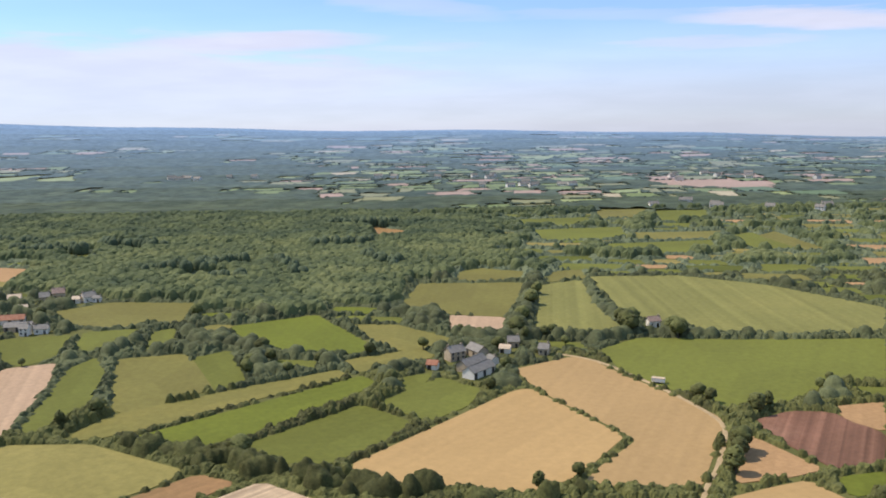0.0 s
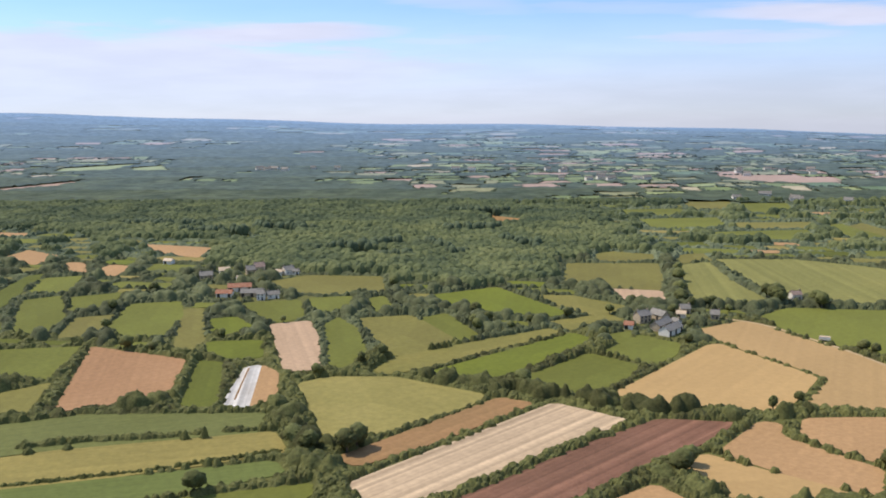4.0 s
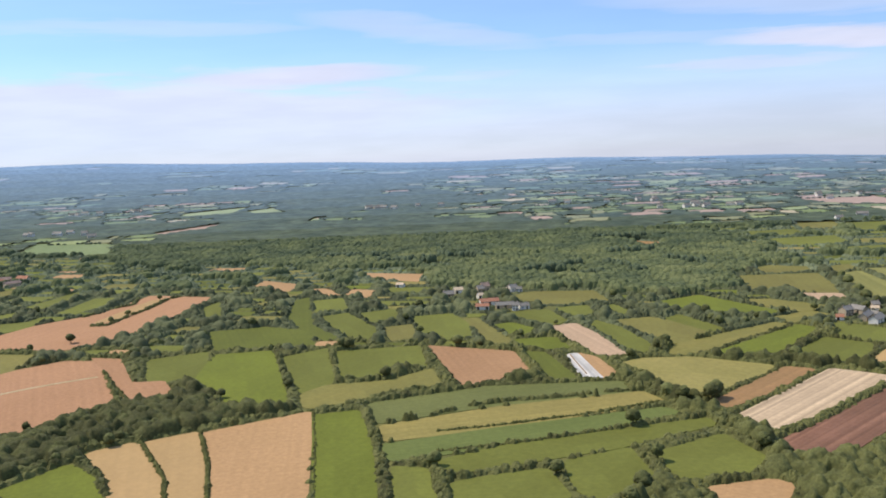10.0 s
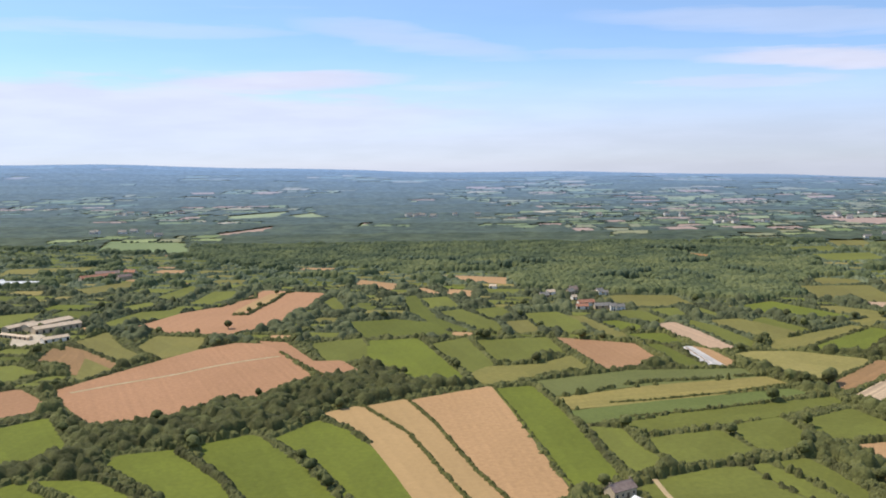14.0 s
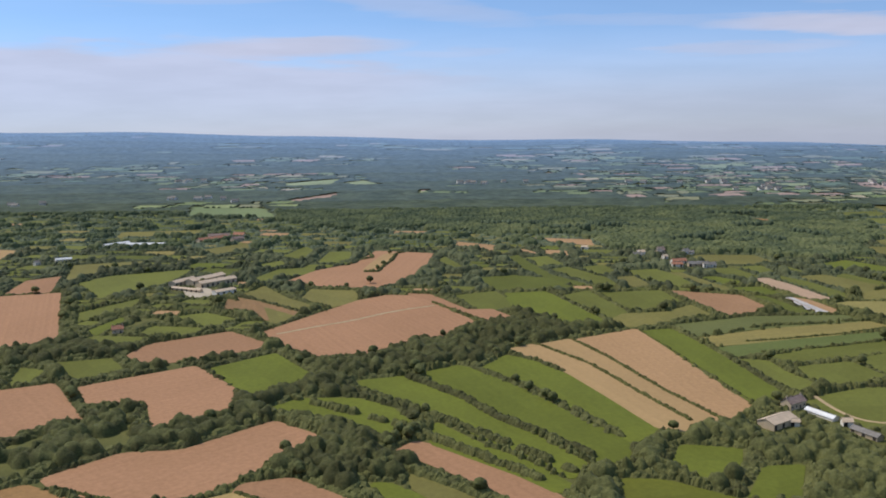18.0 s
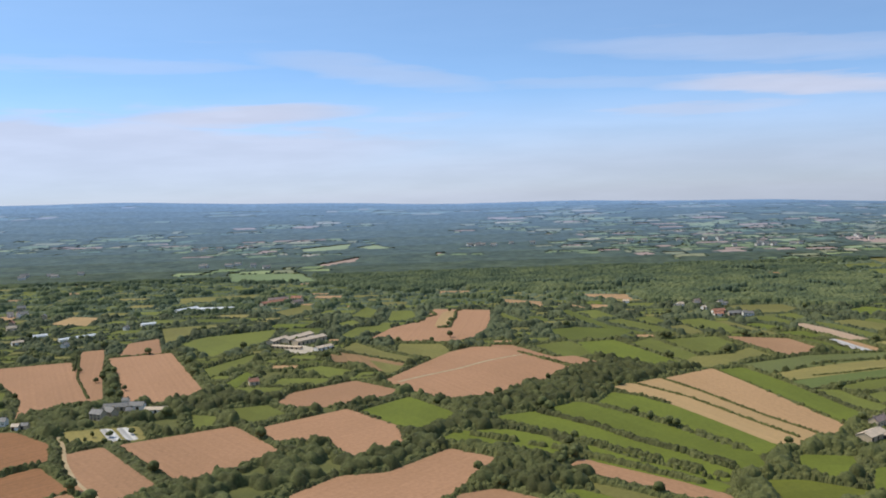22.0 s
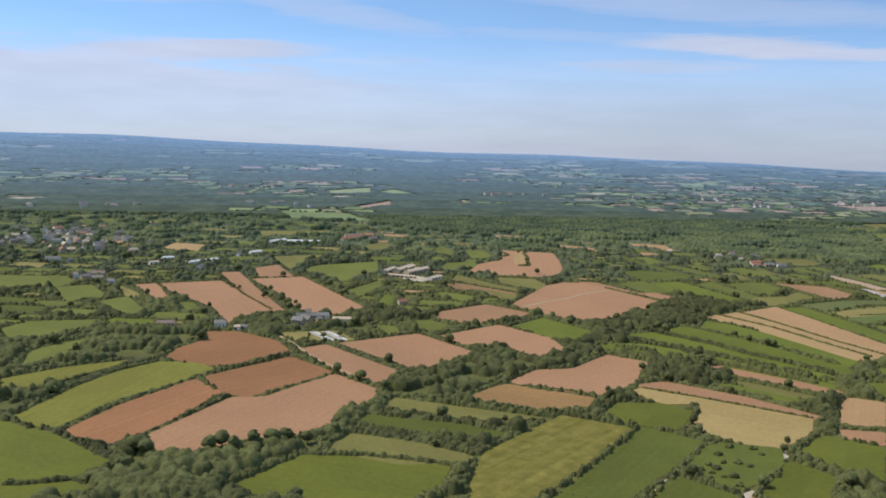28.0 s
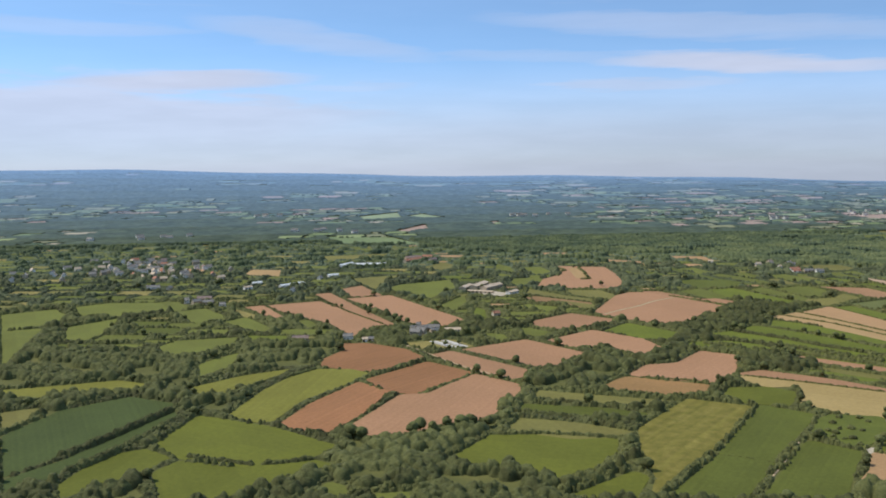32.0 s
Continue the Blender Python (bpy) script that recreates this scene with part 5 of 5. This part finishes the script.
# grassy clearings in the western copses
glade = np.array([noise.noise((x / 34, y / 30, 6.0)) for x, y in zip(px, py)])
ok = (glade > -0.13) | (px > -560) | (py > 620)
px, py = px[ok], py[ok]
r = rng.uniform(2.4, 5.0, len(px))
h = 4.0 + 1.3 * (r - 2.6) + rng.uniform(-0.8, 1.6, len(px))
big_wood = in_forest(px, py) | (py > 620)
spot = np.stack([px, py], 1)
close = ~big_wood & (py < 330)
nearest = close & (far_side(px, py) < 470)
h = h * 1.12 * (1 + 0.35 * np.array([noise.noise((x / 16, y / 16, 2.2)) for x, y in spot]))
for wood_part, g_ in ((nearest, 0.75), (close & ~nearest, 1.0)):
    i = np.repeat(np.flatnonzero(wood_part), 11)
    ang, out = rng.uniform(0, 2 * np.pi, len(i)), rng.uniform(0.0, 0.9, len(i))
    bough = spot[i] + np.stack([np.cos(ang), np.sin(ang)], 1) * (r[i] * out)[:, None]
    v_, f_ = hedge_sheet(spot[wood_part], r[wood_part] * 1.12, h[wood_part] * 0.72, g_, rng, 0.05, list(zip(bough.tolist(), rng.uniform(0.7, 1.6, len(i)).tolist(), rng.uniform(0.2, 0.8, len(i)).tolist())), 1.05)
    tagged(mesh_object("woodland", v_, f_, M["wood"], True), "dark green broadleaf woodland canopy", "woodland", kind="stuff")
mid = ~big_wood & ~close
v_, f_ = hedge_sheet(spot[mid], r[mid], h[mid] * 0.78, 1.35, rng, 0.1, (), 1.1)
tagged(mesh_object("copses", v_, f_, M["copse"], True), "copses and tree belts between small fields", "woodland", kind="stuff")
# the forest: crowns of uneven height in stands, finer along its near edge, and belts of taller dark trees
stand = np.array([noise.noise((x / 60, y / 45, 1.7)) for x, y in spot])
fh = 6.0 + 1.2 * (r - 3.5) * rng.uniform(0.3, 1.0, len(r)) + 2.2 * stand
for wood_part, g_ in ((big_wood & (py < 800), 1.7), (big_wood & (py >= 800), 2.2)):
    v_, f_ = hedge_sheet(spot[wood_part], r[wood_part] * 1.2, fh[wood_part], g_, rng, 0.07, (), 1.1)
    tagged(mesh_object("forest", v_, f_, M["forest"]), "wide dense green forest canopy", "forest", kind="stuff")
belts = []
for (ax, ay), (bx, by), n in (((-104, 758), (-62, 760), 26), ((-286, 777), (-225, 761), 34), ((-106, 900), (-45, 892), 34), ((-353, 738), (-289, 746), 30), ((-183, 656), (-143, 677), 22), ((-208, 647), (-157, 649), 24), ((-122, 675), (-91, 605), 22), ((-149, 599), (-125, 608), 14), ((-60, 700), (-30, 640), 18), ((-420, 800), (-340, 790), 30)):
    t = rng.random(n)
    belts.append(np.stack([ax + (bx - ax) * t + rng.normal(0, 2.5, n), ay + (by - ay) * t + rng.normal(0, 4, n)], 1))
belts = np.concatenate(belts)
tagged(scatter("forest_belts", M["conifer"], belts, rng.uniform(2.4, 4.2, len(belts)), rng.uniform(8, 11, len(belts)), ROUND, rng, smooth=True), "belts of taller dark trees in the forest", "forest", kind="stuff")

# ---------------------------------------------------------------- the far country
FAR_KINDS = ("pasture", "olive", "lime", "pink", "straw_b", "crop")
BELTS = (1000, 1180, 1400, 1650, 1930, 2230, 2550, 2880, 3220, 3600, 3920, 4240)           # each belt's colours have more blue haze mixed in than the last
FCELL, FX0, FY0 = 10.0, -4600.0, 1000.0
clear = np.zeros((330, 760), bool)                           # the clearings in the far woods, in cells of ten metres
hedge_pts = []
sheet = {(k, n): ([], []) for k in FAR_KINDS for n in range(11)}
for corners in PLOTS:
    if max(c_[1] for c_ in corners) > 1000:
        cx, cy = np.meshgrid(np.arange(760), np.arange(90))
        clear[:90] |= inside(FX0 + (cx + 0.5) * FCELL, FY0 + (cy + 0.5) * FCELL, corners)
y = 1012.0
while y < 3950:
    deep = (34 + 0.013 * y) * rng.uniform(0.7, 1.3)
    wide = 20 + 0.015 * y
    n_belt = max(k for k in range(11) if y >= BELTS[k])
    x = -1400 - 0.62 * (y + 400) + rng.uniform(0, wide)
    xmax = 320 + 0.52 * y
    while x < xmax:
        w = wide * rng.uniform(0.5, 1.9)
        lot = noise.noise((x / 460, y / 420, 3.3)) + 0.55 * noise.noise((x / 150, y / 170, 8.1))
        east = min(1.0, max(0.0, (x + 900) / 1500))
        wooded = bool(in_forest(x + w / 2, y + deep / 2)) or lot > 0.07 + 0.28 * east - max(0.0, (y - 2500) / 5000) or rng.random() < 0.42 - 0.12 * east + (0.2 if y > 2700 else 0.0)
        taken = clear[min(329, int((y + deep / 2 - FY0) / FCELL)), min(759, max(0, int((x + w / 2 - FX0) / FCELL)))]
        if not wooded and not taken:
            kind = str(rng.choice(FAR_KINDS, p=[0.38, 0.20, 0.14, 0.12, 0.07, 0.09]))
            slant = rng.uniform(-0.3, 0.3) * w
            q = np.array([(x + 3, y + 2 + rng.uniform(-6, 6)), (x + w - 4, y + 2 + rng.uniform(-8, 8)), (x + w - 4 + slant, y + deep - 8), (x + 3 + slant, y + deep - 8 + rng.uniform(-10, 6))])
            V, Fc = sheet[kind, n_belt]
            Fc.append([len(V) + j for j in range(4)])
            rise = rng.uniform(0.0, 0.035) * deep                       # most of what shows lies on slopes that face the flight
            V.extend((a_, b_, float(ground_z(a_, b_)) + 0.5 + (rise if j > 1 else 0.0)) for j, (a_, b_) in enumerate(q))
            cx, cy = np.meshgrid(np.arange(int((q[:, 0].min() - FX0) / FCELL), int((q[:, 0].max() - FX0) / FCELL) + 1), np.arange(int((q[:, 1].min() - FY0) / FCELL), int((q[:, 1].max() - FY0) / FCELL) + 1))
            cx, cy = cx.ravel().clip(0, 759), cy.ravel().clip(0, 329)
            inn = inside(FX0 + (cx + 0.5) * FCELL, FY0 + (cy + 0.5) * FCELL, [tuple(c_) for c_ in q])
            clear[cy[inn], cx[inn]] = True
            s = 3.6 + (y - 1000) / 420
            for (ax, ay), (bx, by) in ((q[0], q[1]), (q[1], q[2])) if y < 3000 else ():
                n = max(2, int(math.hypot(bx - ax, by - ay) / s * 0.8))
                t = rng.random(n)
                hedge_pts.append(np.stack([ax + (bx - ax) * t, ay + (by - ay) * t, np.full(n, s)], 1))
        x += w
    y += deep
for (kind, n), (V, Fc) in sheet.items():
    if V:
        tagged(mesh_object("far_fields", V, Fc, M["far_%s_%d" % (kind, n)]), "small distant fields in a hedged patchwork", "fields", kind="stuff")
hp_ = np.concatenate(hedge_pts)
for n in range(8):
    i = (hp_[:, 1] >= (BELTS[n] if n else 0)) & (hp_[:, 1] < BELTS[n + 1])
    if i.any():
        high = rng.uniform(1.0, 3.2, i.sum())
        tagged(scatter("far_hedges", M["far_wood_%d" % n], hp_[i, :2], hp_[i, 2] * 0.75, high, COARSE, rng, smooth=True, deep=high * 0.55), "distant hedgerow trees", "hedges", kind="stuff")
# the far woods: a canopy of uneven crowns that runs on to the skyline and leaves the clearings open
gx, gy = np.meshgrid(np.arange(761), np.arange(331))
fx, fy = FX0 + gx * FCELL + rng.uniform(-4, 4, gx.shape), FY0 + gy * FCELL + rng.uniform(-4, 4, gx.shape)
stands = np.array([noise.noise((x / 90, y / 140, 4.4)) for x, y in zip(fx.ravel(), fy.ravel())]).reshape(fx.shape)
fz = ground_z(fx, fy) + 1.2 + 0.9 * stands + rng.uniform(0, 2.0, fx.shape) * (1 - 0.5 * np.clip((fy - 1000) / 3000, 0, 1))
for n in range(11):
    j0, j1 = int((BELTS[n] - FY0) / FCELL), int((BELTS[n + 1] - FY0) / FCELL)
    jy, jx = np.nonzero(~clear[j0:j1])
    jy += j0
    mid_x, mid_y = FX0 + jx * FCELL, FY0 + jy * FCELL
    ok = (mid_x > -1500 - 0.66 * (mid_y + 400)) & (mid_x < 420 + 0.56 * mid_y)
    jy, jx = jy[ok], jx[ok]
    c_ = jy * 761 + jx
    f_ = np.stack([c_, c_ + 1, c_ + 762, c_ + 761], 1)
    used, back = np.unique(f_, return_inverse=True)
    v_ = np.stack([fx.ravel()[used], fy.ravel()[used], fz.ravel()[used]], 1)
    tagged(mesh_object("far_woods", v_, back.reshape(f_.shape), M["far_wood_%d" % n], True), ("far green woods beyond the fields", "distant wooded country tinted grey-green with haze", "wooded distance below the skyline, tinted with blue haze")[min(2, n // 4)], "woods", kind="stuff")


# ---------------------------------------------------------------- low hedge banks between strips
def bank_hedge(leafy, *way):
    pts = []
    for (ax, ay), (bx, by) in zip(way, way[1:]):
        n = max(2, int(math.hypot(bx - ax, by - ay) / 0.9))
        t = (np.arange(n) + rng.uniform(-0.4, 0.4, n)) / n
        pts.append(np.stack([ax + (bx - ax) * t, ay + (by - ay) * t], 1))
    p = np.concatenate(pts) + rng.normal(0, 0.25, (sum(len(q) for q in pts), 2))
    r_ = rng.uniform(1.9, 3.0, len(p)) if leafy > 3 else rng.uniform(1.2, 2.4, len(p)) if leafy > 2 else rng.uniform(0.9, 1.9, len(p)) if leafy > 1 else rng.uniform(0.6, 1.15, len(p)) if leafy else rng.uniform(0.35, 0.6, len(p))
    if leafy in (2, 3):
        some = np.array([noise.noise((x * 0.09, y * 0.09, 5.0)) for x, y in p]) > -0.38
        p, r_ = p[some], r_[some]
    v_, f_ = hedge_sheet(p, r_ * 1.1, r_ * rng.uniform(0.9, 1.6, len(p)), 0.5 if leafy < 2 else 0.7, rng)
    return tagged(mesh_object("hedge_bank", v_, f_, M["hedge" if leafy > 1 else "bank"]), "uneven bushy hedge between two strips of field" if leafy > 1 else "low green hedge bank between two strips of field", "hedge", "field hedges")


bank_hedge(1, (-368.4, 192.3), (-351.6, 146.4), (-331.9, 77.8), (-314.1, 29.3))
bank_hedge(1, (-392.8, 180.9), (-364.0, 130.2), (-341.6, 62.3), (-329.4, 27.4))
bank_hedge(0, (-321.1, 218.8), (-312.1, 173.0), (-301.8, 110.5), (-292.0, 54.4))
bank_hedge(2, (-260.2, 209.0), (-242.9, 220.3), (-226.4, 226.3), (-198.6, 230.3), (-181.3, 236.6), (-165.7, 238.0))
bank_hedge(1, (-258.9, 181.5), (-235.2, 186.7), (-214.7, 193.1), (-188.2, 201.8), (-160.2, 214.5), (-148.5, 220.0))
bank_hedge(1, (-257.7, 154.5), (-235.5, 159.7), (-216.3, 165.4), (-191.5, 174.6), (-168.0, 184.5), (-152.1, 189.6), (-140.6, 196.2))
bank_hedge(2, (-113.2, 167.6), (-99.1, 178.0), (-71.9, 205.3), (-43.1, 234.5))
bank_hedge(2, (-553.1, 498.0), (-545.8, 531.0), (-532.8, 546.9), (-540.4, 584.8), (-538.5, 599.3))
bank_hedge(2, (-529.7, 458.4), (-519.1, 458.8), (-516.6, 491.6), (-511.8, 524.7), (-510.1, 572.9), (-503.4, 583.1))
bank_hedge(4, (-972.1, -190.2), (-961.1, -171.3), (-948.3, -143.7), (-934.4, -111.6), (-923.8, -91.9))
bank_hedge(4, (-961.2, -218.2), (-950.8, -200.5), (-938.5, -175.0), (-926.4, -141.0), (-914.5, -105.7))
bank_hedge(2, (-899.7, -197.9), (-882.5, -206.0), (-863.3, -215.0), (-849.1, -214.1), (-827.9, -208.9))
bank_hedge(2, (-914.3, -102.0), (-899.0, -64.2), (-877.8, -31.3), (-860.0, -15.9), (-841.7, 5.5))
bank_hedge(2, (-902.4, -92.1), (-892.4, -78.9), (-875.1, -48.5))
bank_hedge(2, (-685.3, -99.0), (-665.3, -112.2), (-639.6, -128.3), (-619.4, -133.3), (-601.4, -120.5))
bank_hedge(3, (-714.0, -127.4), (-690.9, -138.7), (-665.0, -149.0), (-648.3, -166.7), (-636.2, -171.4))
bank_hedge(2, (-728.5, -175.8), (-696.4, -177.6), (-671.8, -184.7), (-648.1, -193.6))
bank_hedge(0, (-613.2, -223.8), (-597.9, -231.7), (-582.1, -244.5))
bank_hedge(1, (-524.5, -56.2), (-493.1, -78.2), (-441.2, -118.0))
bank_hedge(1, (-859.5, 359.3), (-824.0, 261.8), (-788.0, 186.6))
bank_hedge(1, (-599.0, -51.8), (-573.3, -62.8), (-559.5, -73.2))
bank_hedge(1, (-462.0, 311.9), (-443.2, 278.6), (-422.4, 246.1))
bank_hedge(2, (-431.1, 122.1), (-403.0, 85.5), (-381.7, 43.7), (-364.6, 5.1))
bank_hedge(3, (-466.9, 103.5), (-437.3, 65.9), (-419.3, 32.5), (-396.5, 3.4), (-381.2, -19.2))
bank_hedge(3, (-505.7, 91.0), (-467.8, 54.8), (-440.5, 23.6), (-418.3, -1.6), (-390.5, -36.5))
bank_hedge(3, (-528.9, 68.6), (-484.7, 36.0), (-464.9, 20.5), (-429.7, -18.0), (-404.3, -44.5))
bank_hedge(3, (-505.7, -1.5), (-476.0, -19.3), (-447.1, -43.3), (-417.7, -68.5))
bank_hedge(2, (-513.1, -26.1), (-487.3, -48.1), (-459.8, -69.5), (-450.7, -79.4))


# ---------------------------------------------------------------- trees
def tree_meshes(seed, tall):
    """Trunk with limbs, and a crown of many dented leaf clumps with gaps between them; one metre of mesh is a tenth of the tree."""
    tr = np.random.default_rng(seed)
    bm = bmesh.new()

    def limb(p, q, r0, r1):
        d = (q - p).normalized()
        u = d.orthogonal().normalized()
        w = d.cross(u)
        rings = [[bm.verts.new(c + (u * math.cos(k * math.tau / 6) + w * math.sin(k * math.tau / 6)) * r) for k in range(6)] for c, r in ((p, r0), (q, r1))]
        for k in range(6):
            bm.faces.new((rings[0][k - 1], rings[0][k], rings[1][k], rings[1][k - 1]))

    limb(Vector((0, 0, -0.3)), Vector((0.1, 0, 4.5)), 0.42, 0.22)
    for k in range(4):
        an = k * 1.6 + seed
        limb(Vector((0.05, 0, 2.0 + 0.5 * k)), Vector((math.cos(an) * 2.2, math.sin(an) * 2.2, 4.5 + 0.6 * k)), 0.17, 0.06)
    trunk = bpy.data.meshes.new("trunk")
    bm.to_mesh(trunk)
    bm.free()
    trunk.materials.append(M["bark"])
    vs, fs, off = [], [], 0
    wide = 2.6 if tall else 3.7
    for k in range(40):
        v, f = (CROWN if k < 3 else DOME)[k % 8]
        z = tr.uniform(-0.75, 1)
        an = tr.uniform(0, math.tau)
        rr = math.sqrt(1 - z * z)
        if k < 3:                     # the body of the crown
            c = np.array((math.cos(k * 2.1) * wide * 0.16, math.sin(k * 2.1) * wide * 0.16, 5.6 + (k - 1) * (1.3 if tall else 0.5)))
            s = wide * tr.uniform(0.86, 0.98)
        else:                         # billows of leaves on it
            c = np.array((math.cos(an) * rr * wide * 0.82, math.sin(an) * rr * wide * 0.82, 5.7 + z * (3.7 if tall else 2.8)))
            s = tr.uniform(0.17, 0.34) * wide
        vs.append(v * s * (1, 1, 0.95) + c)
        fs.append(f + off)
        off += len(v)
    ob = mesh_object("crown", np.concatenate(vs), np.concatenate(fs), M["tree"], True)
    crown = ob.data
    bpy.data.objects.remove(ob)
    return trunk, crown


KINDS = [tree_meshes(3 + k, k == 5) for k in range(6)]
tree_rng = np.random.default_rng(99)


def tree(x, y, high, label="broad leafy green tree in a field hedge"):
    trunk, crown = KINDS[int(tree_rng.integers(len(KINDS)))]
    root = new("tree")
    s = high / 9.6
    root.matrix_world = Matrix.LocRotScale((x, y, float(ground_z(x, y))), Euler((0, 0, tree_rng.uniform(0, 6.28))), (s * tree_rng.uniform(0.9, 1.25), s * tree_rng.uniform(0.9, 1.25), s))
    for nm, me in (("trunk", trunk), ("crown", crown)):
        new(nm, me).parent = root
    return tagged(root, label, "tree", "hedgerow trees")


def bush(x, y, high):
    p_ = np.array([(x, y)]) + tree_rng.normal(0, high * 0.28, (6, 2))
    r_ = high * tree_rng.uniform(0.35, 0.6, 6)
    return tagged(scatter("bush", M["hedge"], p_, r_, r_ * tree_rng.uniform(1.2, 1.7, 6), FINE, tree_rng), "round dark green bush in a rough paddock", "bush", "paddock bushes")


tree(88, 271, 9)
tree(93, 283, 7)
tree(27, 261, 6)
tree(40, 270, 5)
tree(95, 466, 10)
tree(91, 470, 9)
tree(113, 450, 9)
tree(116, 448, 8)
tree(-22, 368, 7)
tree(18, 359, 6)
tree(8, 455, 5)
tree(-10, 426, 6)
tree(50, 522, 9)
tree(41, 480, 9)
tree(36, 453, 9)
tree(56, 552, 8)
tree(114, 330, 7)
tree(119, 332, 7)
tree(100, 340, 6)
tree(97, 346, 6)
tree(-130, 335, 7)
tree(147, 354, 5)
tree(154, 362, 5)
tree(-128, 220, 9)
tree(-131, 216, 9)
tree(-22, 199, 8)
tree(-18, 206, 7)
tree(-150, 222, 8)
tree(-144, 217, 8)
tree(-78, 408, 6)
tree(-86, 401, 6)
tree(-189, 406, 4)
tree(-520, 398, 7)
tree(-403, 173, 6)
tree(-401, 180, 5)
tree(-127, 147, 7)
tree(-211, 124, 6)
tree(-226, 266, 4)
tree(-374, 247, 5)
tree(-451, 195, 6)
tree(-462, 187, 5)
tree(-810, -174, 9)
tree(-804, -177, 8)
tree(-769, -167, 9)
tree(-762, -174, 9)
tree(-753, -168, 10)
tree(-744, -166, 10)
tree(-738, -161, 9)
tree(-727, -161, 7)
tree(-774, -174, 9)
tree(-714, -147, 7)
tree(-551, -81, 7)
tree(-515, -129, 6)
tree(-483, -175, 5)
tree(-409, 92, 5)
tree(-395, 62, 6)
tree(-837, 290, 5)
tree(-806, 269, 5)
tree(-802, 256, 5)
tree(-806, 281, 5)
tree(-746, 67, 4)
tree(-733, 63, 4)
tree(-550, -72, 6)
tree(-467, -1, 6)
tree(-460, 26, 6)
tree(-403, 77, 5)
tree(-392, 56, 6)
tree(-513, -14, 6)
tree(-662, -165, 4)
tree(-939, -46, 5)
bush(-518.1, -178.1, 2.6)
bush(-509.4, -167.2, 2.6)
bush(-512.9, -190.1, 2.6)
bush(-508.1, -193.9, 2.0)
bush(-496.1, -178.2, 2.0)
bush(-497.2, -169.8, 2.6)
bush(-520.0, -190.0, 2.0)
bush(-528.3, -191.6, 2.0)
bush(-533.6, -199.1, 2.0)
bush(-526.2, -197.7, 2.6)
bush(-537.6, -204.3, 2.6)
bush(-530.2, -202.8, 2.0)
bush(-526.8, -208.6, 2.0)
bush(-521.6, -208.0, 2.6)
bush(-522.5, -219.2, 2.0)
tree(90, 452, 12)
tree(91, 449, 11)
tree(113, 441, 9)
tree(113, 325, 8)
tree(95, 289, 9)
tree(26, 389, 6)
tree(39, 440, 7)
tree(49, 446, 6)
tree(25, 425, 6)
tree(17, 445, 6)
tree(57, 429, 5)
tree(-402, 80, 5)
tree(-394, 61, 6)
tree(-455, 39, 5.5)
tree(-459, 9, 6)
tree(-469, -6, 5)
tree(-466, -30, 5)
tree(-471, -69, 5)
tree(-509, -35, 5)
tree(-341, 14, 5)
tree(-517, -144, 5)
tree(-476, -163, 5)
tree(-537, -252, 5)
tree(-621, -127, 5)
tree(-831, 286, 4.5)
tree(-802, 242, 4.5)
tree(-794, 241, 4.5)
tree(-769, 210, 4.5)
tree(-746, 79, 4.5)
tree(-735, 78, 4.5)
tree(-723, 83, 4.5)
tree(-698, 119, 4.5)
tree(-517.1, 568.6, 5)
tree(-517.5, 496.4, 5)
tree(-520.5, 469.7, 5)
# more of them stand along the taller hedges
spots = np.flatnonzero((hd >= 2) & (patch > 0.05) & (hy < 520))
for i in tree_rng.choice(spots, 190, replace=False):
    tree(float(hx[i]), float(hy[i]), float(tree_rng.uniform(4.5, 8.0)), "round leafy tree rising from a hedgerow")


def trailer(x, y, turn):
    """A white livestock trailer: a box body with a curved roof, two wheels a side and a drawbar."""
    root = new("trailer")
    root.empty_display_size = 1.0
    root.matrix_world = pose(x, y, 0.16, 0, 0, turn)
    bm = one_box(-2.6, -1.05, 0.6, 2.6, 1.05, 2.2)
    bmesh.ops.bevel(bm, geom=list(bm.edges), offset=0.06, segments=2, affect="EDGES")
    part("body", bm, M["wall_white"], root)
    bm = bmesh.new()
    bmesh.ops.create_cone(bm, cap_ends=True, segments=20, radius1=1.1, radius2=1.1, depth=5.3, matrix=Matrix.Translation((0, 0, 2.2)) @ Matrix.Diagonal((1, 1, 0.3, 1)) @ Matrix.Rotation(math.pi / 2, 4, "Y"))
    part("roof", bm, M["roof_sheet"], root)
    for wx in (-0.5, 0.5):
        for s in (-1, 1):
            bm = bmesh.new()
            bmesh.ops.create_cone(bm, cap_ends=True, segments=18, radius1=0.4, radius2=0.4, depth=0.24, matrix=Matrix.Translation((wx, s * 1.12, 0.4)) @ Matrix.Rotation(math.pi / 2, 4, "X"))
            part("wheel", bm, M["dark_door"], root, "black rubber wheel")
    part("drawbar", one_box(2.5, -0.08, 0.55, 4.0, 0.08, 0.7), M["dark_door"], root)
    return tagged(root, "white livestock trailer parked in a green pasture", "trailer")


trailer(86.3, 366.0, -22)
